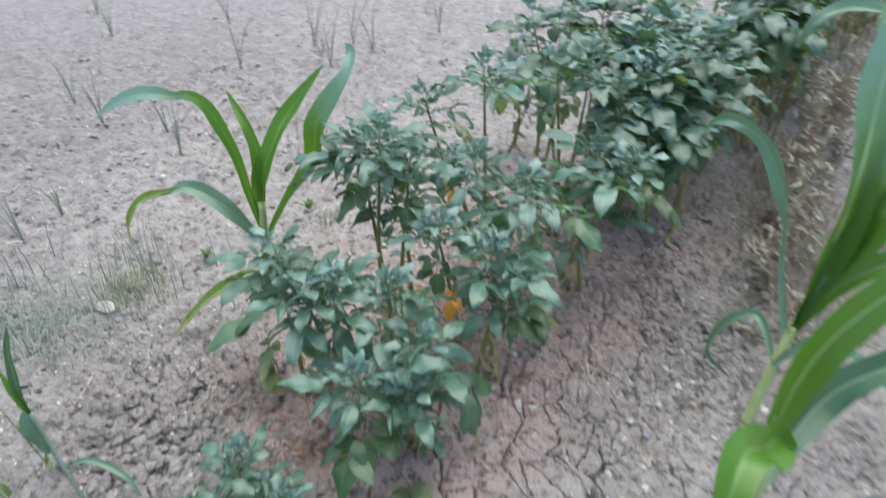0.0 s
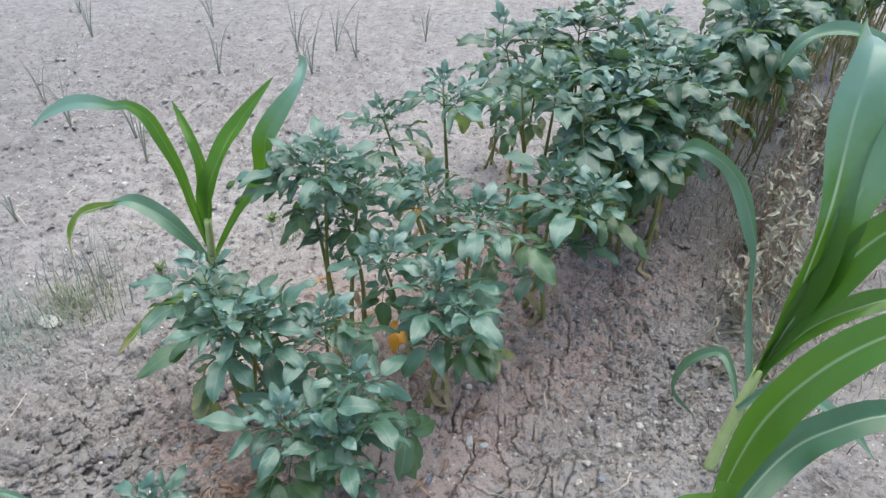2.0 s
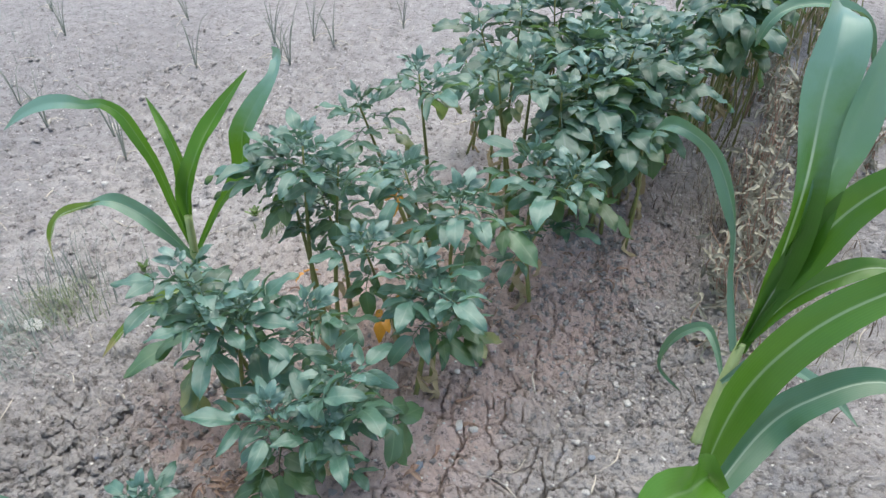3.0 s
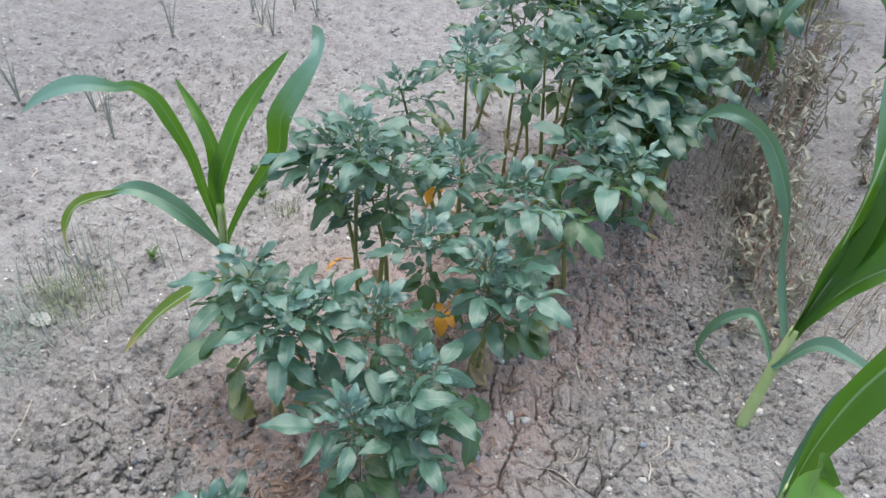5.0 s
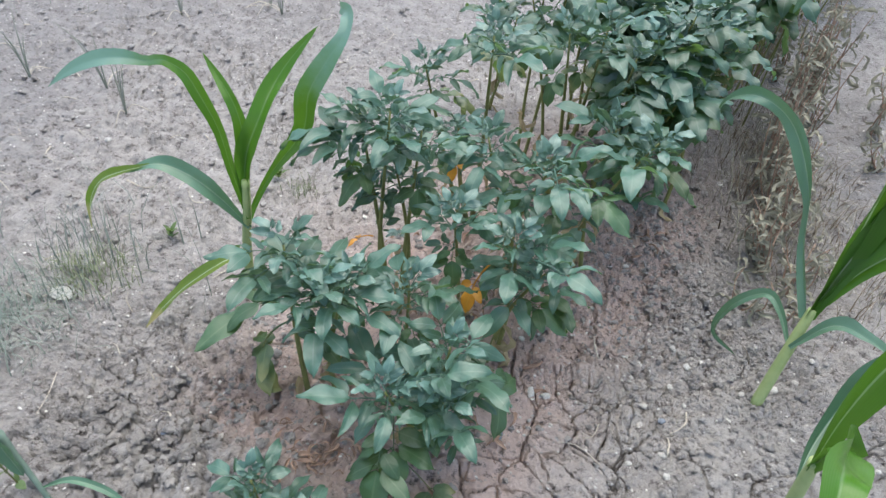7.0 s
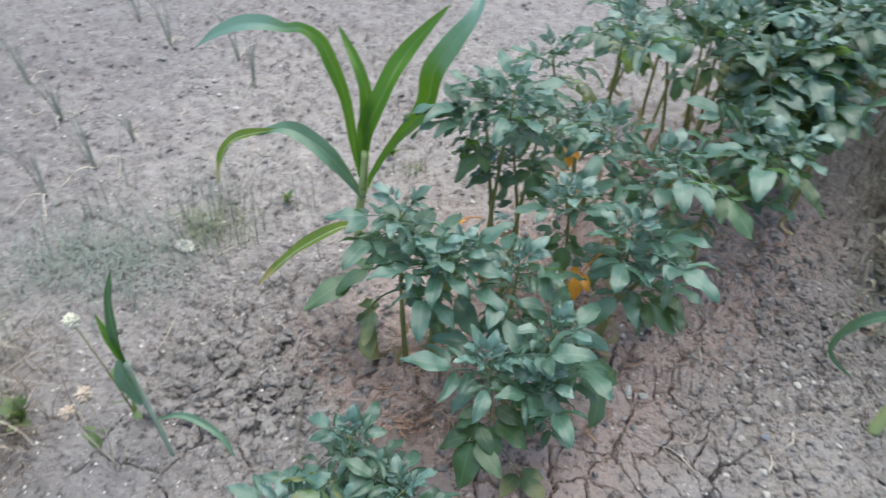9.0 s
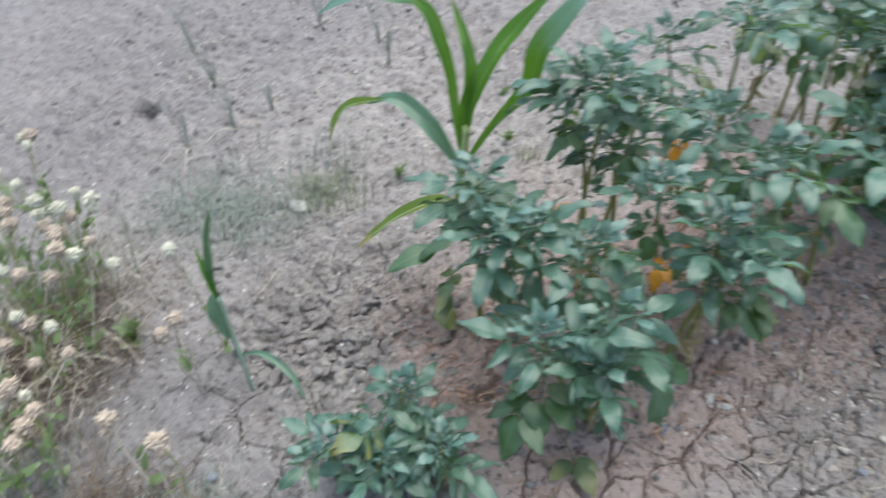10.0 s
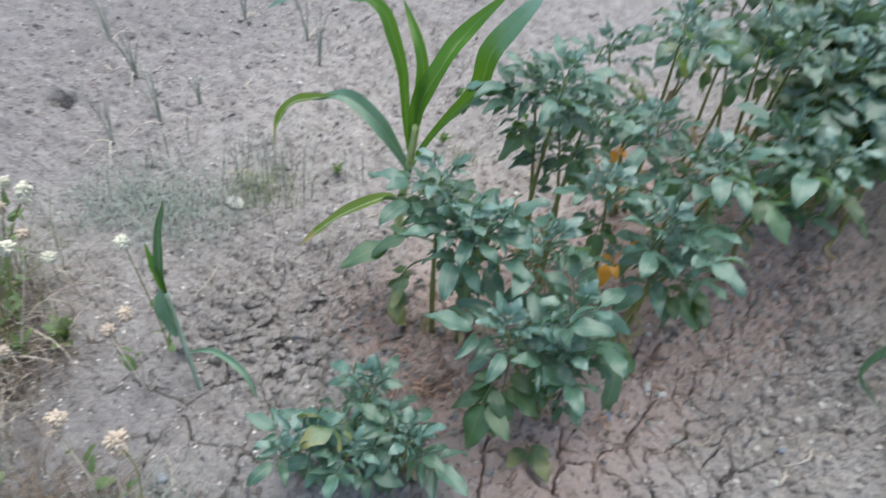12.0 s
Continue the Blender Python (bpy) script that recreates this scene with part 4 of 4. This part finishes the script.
def grass_patch(name, cx, cy, rx, ry, count, tall, mat, seed, label, flat=0.5):
    rng, b = random.Random(seed), Build()
    for _ in range(count):
        x, y = rng.gauss(cx, rx), rng.gauss(cy, ry)
        z, l, a = height(x, y), tall * rng.uniform(0.4, 1.2), rng.uniform(0, 6.28)
        o = Vector((math.cos(a), math.sin(a), 0)) * l * rng.uniform(0.2, 1.0) * flat
        side = Vector((-math.sin(a), math.cos(a), 0)) * rng.uniform(0.0009, 0.002)
        rows = []
        for i in range(5):
            t = i / 4
            p = Vector((x, y, z + l * (t - 0.45 * flat * t * t))) + o * t * t
            rows.append([(p - side * (1 - t * 0.9), (0, t)), (p + side * (1 - t * 0.9), (1, t))])
        b.grid(rows)
    ob = new(name, b.mesh(name, mat))
    return tagged(ob, label, "grass", "", "stuff")


grass_patch("grass_tuft", -0.86, 1.62, 0.055, 0.045, 170, 0.10, GRASS, 5, "small tuft of fine green grass beside a pale stone", 1.3)
grass_patch("matted_grass", -1.10, 1.44, 0.13, 0.09, 950, 0.10, GREY_GRASS, 6, "flat matted patch of grey-green wiry grass", 1.4)
grass_patch("wispy_grass", -0.93, 1.68, 0.15, 0.11, 110, 0.30, GREY_GRASS, 7, "sparse wispy dry grass stalks on bare soil", 0.8)
grass_patch("far_grass", -2.6, 3.6, 0.5, 0.6, 240, 0.14, GREY_GRASS, 8, "sparse dry grass at the garden's edge", 0.8)
grass_patch("sprout_patch", -0.36, 2.05, 0.03, 0.03, 60, 0.07, GRASS, 9, "tiny green seedlings in dry soil", 0.8)

grass_patch("dead_stem_tangle", -1.12, 0.76, 0.08, 0.12, 300, 0.17, STRAW, 14, "tangle of dead brown stems under the clover", 1.3)
grass_patch("dead_leaf_tangle", -1.15, 0.78, 0.10, 0.14, 1500, 0.12, DARK_LITTER, 15, "tangle of dead brown leaves under the clover", 1.4)
grass_patch("weed_grass", -1.25, 0.97, 0.08, 0.10, 220, 0.22, GRASS, 16, "upright green grass among the clover", 0.6)
grass_patch("weed_tangle", -0.54, 0.585, 0.06, 0.05, 420, 0.09, GREY_GRASS, 20, "matted dull green weeds at the path's edge", 1.2)
grass_patch("straw_tangle", -0.70, 0.57, 0.08, 0.05, 260, 0.13, DARK_LITTER, 21, "dead brown weed stems at the path's edge", 1.4)
grass_patch("edge_grass", -0.92, 0.52, 0.08, 0.07, 160, 0.14, GREY_GRASS, 17, "short green grass among dry clover stalks", 0.7)

# ---- weeds with dry clover heads ----


def floret_head(mat, seed, r=0.013):
    """A round head of many short pointed florets."""
    rng, b = random.Random(seed), Build()
    for i in range(70):
        z = 1 - 2 * (i + 0.5) / 70
        a = i * 2.4
        d = Vector((math.sqrt(1 - z * z) * math.cos(a), math.sqrt(1 - z * z) * math.sin(a), z * 0.85 + 0.15)).normalized()
        s = d.cross(Vector((0.2, 0.5, 0.8))).normalized() * r * 0.24
        q = d.cross(s).normalized() * r * 0.24
        l = r * rng.uniform(0.85, 1.1)
        t = d * l + Vector((rng.uniform(-1, 1), rng.uniform(-1, 1), rng.uniform(-1, 1))) * r * 0.18
        rows = [[(d * r * 0.2 + s * math.cos(c) + q * math.sin(c), (0, 0)) for c in (0, 2.1, 4.2)], [(t * 0.7 + (s * math.cos(c) + q * math.sin(c)) * 1.2, (0, 0.6)) for c in (0, 2.1, 4.2)], [(t, (0, 1))] * 3]
        b.grid(rows, close=True)
    return b.mesh("flower_head", mat)


DRY_HEADS = [floret_head(DRY_HEAD, 30 + i) for i in range(3)]
WHITE_HEADS = [floret_head(WHITE_HEAD, 40 + i) for i in range(2)]


def weed_leaf(seed, l=0.035):
    rng, b = random.Random(seed), Build()
    leaflet(b, (0, 0, 0), Vector((1, 0, 0.1)).normalized(), Vector((0, 0, 1)), l, l * rng.uniform(0.3, 0.55), 0.3, 0.6, rng)
    return b.mesh("leaf", WEED)


WEED_LEAVES = [weed_leaf(50 + i) for i in range(5)]


def clover(x, y, heads, seed, leaves=16, label="clover weed gone to seed with tan dry flower heads"):
    rng = random.Random(seed)
    plant = empty("clover_weed", x, y, height(x, y), label, "weed", "clover weeds")
    for hx, hy, hz, white in heads:
        b = Build()
        foot = Vector((x + rng.uniform(-0.03, 0.03), y + rng.uniform(-0.03, 0.03), height(x, y) - 0.005))
        top = Vector((hx, hy, hz))
        mid = foot.lerp(top, 0.5) + Vector((rng.uniform(-0.02, 0.02), rng.uniform(-0.02, 0.02), 0.03))
        tube(b, [foot, mid, top], 0.0018, 0.0011, 5, 8, 0.05, seed)
        part("stem", b.mesh("stem", STRAW if not white and rng.random() < 0.6 else POTATO_STEM), plant)
        part("flower_head", rng.choice(WHITE_HEADS if white else DRY_HEADS), plant, Matrix.Translation(top) @ Matrix.Rotation(rng.uniform(0, 6), 4, "Z") @ Matrix.Rotation(rng.uniform(-0.6, 0.6), 4, "X") @ Matrix.Diagonal((*[rng.uniform(0.95, 1.5)] * 3, 1)), "white flower head" if white else "tan dried flower head")
        for _ in range(leaves // max(1, len(heads))):
            at = foot.lerp(top, rng.uniform(0.1, 0.8))
            part("leaf", rng.choice(WEED_LEAVES), plant, leaf_pose(at, rng.uniform(0, 6.28), rng.uniform(-0.1, 0.9), rng.uniform(0.5, 1.3), rng.uniform(-0.5, 0.5)))
    return plant


clover(-0.72, 0.96, [(-0.711, 0.892, 0.40, True)], 1, 6, "white clover stalk with one pale flower head")
clover(-0.73, 0.86, [(-0.70, 0.84, 0.27, False), (-0.74, 0.83, 0.22, False)], 11, 5, "dry clover stalk with small tan heads")


def clover_stand():
    """A thick stand along the path's edge, with gaps of bare soil."""
    rng = random.Random(31)
    for cx, cy, n, tall, spread, green in [(-1.13, 0.93, 8, 0.34, 0.07, 26), (-1.20, 1.02, 6, 0.38, 0.08, 44), (-1.05, 0.84, 4, 0.30, 0.05, 22), (-1.16, 0.82, 6, 0.30, 0.08, 36), (-1.05, 0.75, 4, 0.25, 0.05, 14),
                                          (-1.12, 0.70, 5, 0.26, 0.07, 30), (-0.97, 0.64, 5, 0.24, 0.06, 20), (-0.86, 0.57, 4, 0.23, 0.05, 16), (-0.92, 0.52, 6, 0.24, 0.07, 34), (-1.06, 0.60, 5, 0.24, 0.07, 24), (-1.30, 0.92, 6, 0.36, 0.09, 40), (-0.80, 0.48, 4, 0.22, 0.06, 28), (-1.35, 1.12, 6, 0.4, 0.1, 40)]:
        heads = [(cx + rng.gauss(0, spread), cy + rng.gauss(0, spread), tall * rng.uniform(0.72, 1.12), rng.random() < (0.65 if cy > 0.9 else 0.3)) for _ in range(n)]
        clover(cx, cy, heads, int(cx * 1000) + 4000, green)


clover_stand()
clover(-0.56, 0.58, [(-0.547, 0.607, 0.262, False), (-0.555, 0.615, 0.215, False)], 5, 5, "dry clover stalk with small tan heads")
clover(-0.68, 0.62, [(-0.675, 0.619, 0.24, False), (-0.685, 0.615, 0.20, False)], 6, 5, "dry clover stalk with small tan heads")


def rosette_weed(x, y, n, size, seed, label):
    rng = random.Random(seed)
    plant = empty("seedling_weed", x, y, height(x, y), label, "weed")
    for i in range(n):
        part("leaf", rng.choice(WEED_LEAVES), plant, leaf_pose(Vector((x, y, height(x, y) + 0.004 + 0.02 * rng.random())), i * 2.4, rng.uniform(0.2, 1.0), size * rng.uniform(0.7, 1.3)))


rosette_weed(-0.99, 0.935, 14, 1.3, 1, "low rosette of small bright green weed leaves")
rosette_weed(-0.70, 1.80, 7, 1.1, 2, "tiny yellow-green weed seedling on bare soil")
rosette_weed(-0.45, 2.12, 10, 1.0, 3, "small green weed among dry clods")
rosette_weed(-0.52, 0.62, 8, 1.6, 4, "low green weed beside the potato row")

# ---- withered plants along the far furrow ----


CURLS = [curled_mesh("withered_leaf", WITHERED, 800 + i, 0.066, 0.019) for i in range(9)]


def withered(x, y, tall, seed, n=26):
    rng = random.Random(seed)
    plant = empty("withered_plant", x, y, height(x, y), "withered pale plant with curled dead leaves hanging on thin stems", "dead plant", "withered plants")
    for k in range(4):
        top = Vector((x + rng.uniform(-0.07, 0.07), y + rng.uniform(-0.09, 0.09), height(x, y) + tall * rng.uniform(0.7, 1.05)))
        foot = Vector((x + rng.uniform(-0.02, 0.02), y, height(x, y) - 0.005))
        way = [foot, foot.lerp(top, 0.5) + Vector((rng.uniform(-0.03, 0.03), rng.uniform(-0.03, 0.03), 0)), top]
        b = Build()
        tube(b, way, 0.0030, 0.0012, 5, 9, 0.12, seed)
        part("stem", b.mesh("stem", LITTER), plant)
        line = spline(way, 20)
        for _ in range(n // 4):
            part("leaf", rng.choice(CURLS), plant, leaf_pose(line[rng.randint(3, 20)], rng.uniform(0, 6.28), rng.uniform(-1.2, 0.5), rng.uniform(0.55, 1.15), rng.uniform(-1.5, 1.5)))
    return plant


def withered_band():
    """A ragged line of dead plants along the furrow's far side, thicker towards the back."""
    rng = random.Random(57)
    for i in range(30):
        q = i / 29
        cx, cy = 0.965 + 0.62 * q ** 1.2 + rng.gauss(0.02, 0.03 + 0.05 * q), 1.54 + 1.5 * q + rng.gauss(0, 0.04)
        withered(cx, cy, (0.10 + 0.32 * min(1, q * 2.0)) * rng.uniform(0.7, 1.15), 820 + i, 22 + int(26 * q))
    for cx, cy, tall in [(1.72, 2.57, 0.2), (1.60, 2.30, 0.16), (1.85, 2.75, 0.22), (1.55, 2.75, 0.3)]:
        withered(cx, cy, tall, int(cx * 1000), 30)


withered_band()
grass_patch("dead_furrow_tangle", 1.22, 2.15, 0.13, 0.34, 750, 0.16, DARK_LITTER, 18, "tangle of dead brown stems along the furrow", 1.3)
grass_patch("pale_furrow_tangle", 1.20, 2.10, 0.12, 0.34, 500, 0.20, WITHERED, 19, "bleached dead stems along the furrow", 1.2)

# ---- litter on the soil ----
DEAD = [curled_mesh("dry_leaf", LITTER, 840 + i, 0.05, 0.011) for i in range(6)]


def scatter_litter():
    rng = random.Random(9)
    spots = [(-0.16, 1.03, 0.045, 44), (-0.05, 1.22, 0.08, 40), (0.10, 1.40, 0.09, 40), (0.41, 1.69, 0.03, 6), (0.28, 1.65, 0.10, 40), (0.62, 1.85, 0.08, 24), (0.18, 1.16, 0.06, 8), (0.0, 1.85, 0.12, 10), (0.10, 0.95, 0.03, 4)]
    for cx, cy, r, n in spots:
        for _ in range(n):
            x, y = rng.gauss(cx, r), rng.gauss(cy, r)
            ob = new("dry_leaf", rng.choice(DEAD))
            ob.matrix_basis = leaf_pose(Vector((x, y, height(x, y) + 0.006)), rng.uniform(0, 6.28), rng.uniform(-0.1, 0.5), rng.uniform(0.5, 1.3), rng.uniform(-1, 1))
            tagged(ob, "crumpled reddish-brown dead leaf lying on the soil", "dead leaf", "leaf litter")


scatter_litter()


def scatter_straw():
    rng, b = random.Random(12), Build()
    for i in range(190):
        x, y = rng.uniform(-2.2, 1.6), rng.uniform(0.6, 4.2)
        l, a = rng.uniform(0.03, 0.14), rng.uniform(0, 6.28)
        d = Vector((math.cos(a), math.sin(a), 0)) * l
        k = Vector((-d.y, d.x, 0)) * rng.uniform(-0.3, 0.3)
        pts = []
        for t in (0, 0.5, 1):
            p = Vector((x, y, 0)) + d * t + k * (4 * t * (1 - t))
            pts.append((p.x, p.y, height(p.x, p.y) + 0.004))
        tube(b, pts, 0.0026 if i % 4 == 0 else 0.0013, 0.0008, 4, 6, 0.2, 1)
    tagged(new("straw", b.mesh("straw", STRAW)), "scattered bits of bleached straw and rootlets on soil", "straw", "", "stuff")


scatter_straw()

# ---- stones and clods ----


def lump(seed, flat=0.7, jag=0.28, sub=1):
    bm = bmesh.new()
    bmesh.ops.create_icosphere(bm, subdivisions=sub, radius=1.0)
    rng = random.Random(seed)
    off = Vector((rng.uniform(0, 50), rng.uniform(0, 50), 0))
    for v in bm.verts:
        v.co *= 1 + jag * 2.2 * noise.noise(v.co * 1.4 + off) + jag * 0.9 * noise.noise(v.co * 3.1 - off) + jag * rng.uniform(-0.35, 0.35)
        v.co.z *= flat
    return bm


def lump_mesh(name, mat, seed, flat, jag, sub, smooth):
    bm = lump(seed, flat, jag, sub)
    me = bpy.data.meshes.new(name)
    bm.to_mesh(me)
    bm.free()
    me.materials.append(mat)
    if smooth:
        me.polygons.foreach_set("use_smooth", [True] * len(me.polygons))
    return me


def joined(name, mat, places, shapes, label):
    """Many lumps in one mesh: places are (x, y, r, turn)."""
    base = []
    for k in range(shapes):
        bm = lump(k + 3, 0.78 if "clod" in name else 0.62, 0.5, 2 if "clod" in name else 1 if "crumb" in name else 0)
        bm.verts.ensure_lookup_table()
        base.append((np.array([v.co[:] for v in bm.verts]), np.array([[v.index for v in f.verts] for f in bm.faces])))
        bm.free()
    hs = land(np.array([p[0] for p in places]), np.array([p[1] for p in places]))
    vs, fs, n = [], [], 0
    for i, (x, y, r, a) in enumerate(places):
        v, f = base[i % shapes]
        c, s = math.cos(a), math.sin(a)
        w = np.stack([v[:, 0] * c - v[:, 1] * s, v[:, 0] * s + v[:, 1] * c, v[:, 2]], axis=-1) * r + np.array([x, y, hs[i] + r * (0.15 if "clod" in name else 0.0)])
        vs.append(w)
        fs.append(f + n)
        n += len(v)
    vs, fs = np.concatenate(vs), np.concatenate(fs)
    me = bpy.data.meshes.new(name)
    me.from_pydata(vs.tolist(), [], fs.tolist())
    me.polygons.foreach_set("use_smooth", ["crumb" not in name] * len(me.polygons))
    me.materials.append(mat)
    return tagged(new(name, me), label, "gravel" if "grit" in name else "soil", "", "stuff")


def scatter_lumps():
    rng = random.Random(21)
    clods = []
    for cx, cy, sx, sy, n, r0, r1 in [(-0.57, 1.08, 0.07, 0.07, 46, 0.010, 0.026), (-0.52, 1.06, 0.15, 0.12, 360, 0.002, 0.013), (-0.30, 1.30, 0.22, 0.18, 420, 0.002, 0.009), (-0.49, 1.07, 0.10, 0.075, 90, 0.006, 0.019), (-0.33, 1.22, 0.16, 0.16, 70, 0.005, 0.014), (0.75, 1.85, 0.16, 0.25, 110, 0.004, 0.012), (0.15, 1.6, 0.35, 0.4, 600, 0.002, 0.009),
                                     (0.72, 1.75, 0.25, 0.35, 900, 0.002, 0.009), (-1.3, 2.2, 0.6, 0.6, 420, 0.003, 0.010), (-0.9, 1.5, 0.4, 0.4, 350, 0.002, 0.008), (0.7, 1.15, 0.35, 0.25, 600, 0.002, 0.007), (-1.0, 3.2, 0.9, 0.7, 350, 0.004, 0.012)]:
        for _ in range(n):
            r = r0 + (r1 - r0) * rng.random() ** 3.2
            clods.append((rng.gauss(cx, sx), rng.gauss(cy, sy), r, rng.uniform(0, 6.28)))
    far = [(rng.gauss(-1.2, 0.8), rng.gauss(2.6, 0.65), 0.003 + 0.012 * rng.random() ** 2.5, rng.uniform(0, 6.28)) for _ in range(1500)]
    far += [(rng.gauss(1.5, 0.3), rng.gauss(2.1, 0.4), 0.003 + 0.014 * rng.random() ** 2.5, rng.uniform(0, 6.28)) for _ in range(500)]
    far += [(rng.gauss(0.76, 0.20), rng.gauss(1.72, 0.38), 0.0022 + 0.008 * rng.random() ** 2, rng.uniform(0, 6.28)) for _ in range(3400)]
    far += [c for c in clods if c[2] < 0.0055]
    clods = [c for c in clods if c[2] >= 0.0055] + [(0.838 + 0.018 * math.cos(k), 1.264 + 0.018 * math.sin(k), 0.006 + 0.002 * (k % 3), k) for k in range(9)]
    joined("soil_clods", SOIL, clods, 9, "loose crumbly clods of dry soil")
    joined("soil_crumbs", SOIL, far, 9, "small crumbs of dry soil strewn over the ground")
    grit = [(rng.uniform(-2.2, 1.7), 0.45 + 3.4 * rng.random() ** 1.3, rng.uniform(0.0014, 0.0043), rng.uniform(0, 6.28)) for _ in range(5200)]
    grit += [(rng.gauss(0.62, 0.28), rng.gauss(1.32, 0.28), rng.uniform(0.0015, 0.005), rng.uniform(0, 6.28)) for _ in range(260)]
    joined("pale_grit", PALE_STONE, grit, 5, "fine pale chalky grit scattered over the soil")


scatter_lumps()


def scatter_stones():
    rng = random.Random(22)
    pale = [lump_mesh("stone", PALE_STONE, 60 + i, 0.6, 0.22, 2, True) for i in range(5)]
    grey = [lump_mesh("stone", GREY_STONE, 70 + i, 0.55, 0.25, 2, True) for i in range(4)]
    blue = [lump_mesh("stone", BLUE_STONE, 80 + i, 0.6, 0.2, 2, True) for i in range(2)]

    def stone(x, y, r, meshes):
        part("stone", rng.choice(meshes), ground, Matrix.Translation((x, y, height(x, y) + r * 0.2)) @ Matrix.Rotation(rng.uniform(0, 6.28), 4, "Z") @ Matrix.Diagonal((r * rng.uniform(0.9, 1.3), r * rng.uniform(0.7, 1.0), r, 1)))

    for x, y, r in [(0.922, 1.775, 0.011), (0.698, 1.361, 0.009), (0.30, 1.25, 0.011), (0.708, 1.783, 0.008), (-1.067, 2.287, 0.012), (0.99, 1.775, 0.009)]:
        stone(x, y, r, pale)
    for x, y, r in [(-0.497, 1.122, 0.011), (0.22, 1.13, 0.012), (0.78, 1.62, 0.009), (-0.58, 0.70, 0.012), (0.55, 1.45, 0.008), (0.6, 1.2, 0.008)]:
        stone(x, y, r, blue)
    for _ in range(55):
        stone(rng.gauss(0.70, 0.22), rng.gauss(1.30, 0.20), rng.uniform(0.004, 0.0105), pale if rng.random() < 0.6 else grey)
    for _ in range(100):
        stone(rng.uniform(-1.5, 1.4), rng.uniform(0.6, 2.6), rng.uniform(0.0035, 0.008), pale if rng.random() < 0.55 else grey)
    # one flat pale stone by the grass
    x, y = -0.905, 1.536
    ob = new("flat_stone", lump_mesh("flat_stone", PALE_STONE, 99, 0.28, 0.18, 3, True))
    ob.matrix_basis = Matrix.Translation((x, y, height(x, y) + 0.006)) @ Matrix.Rotation(-0.5, 4, "Z") @ Matrix.Diagonal((0.034, 0.021, 0.012, 1))
    tagged(ob, "flat pale stone lying beside a tuft of grass", "stone")


scatter_stones()
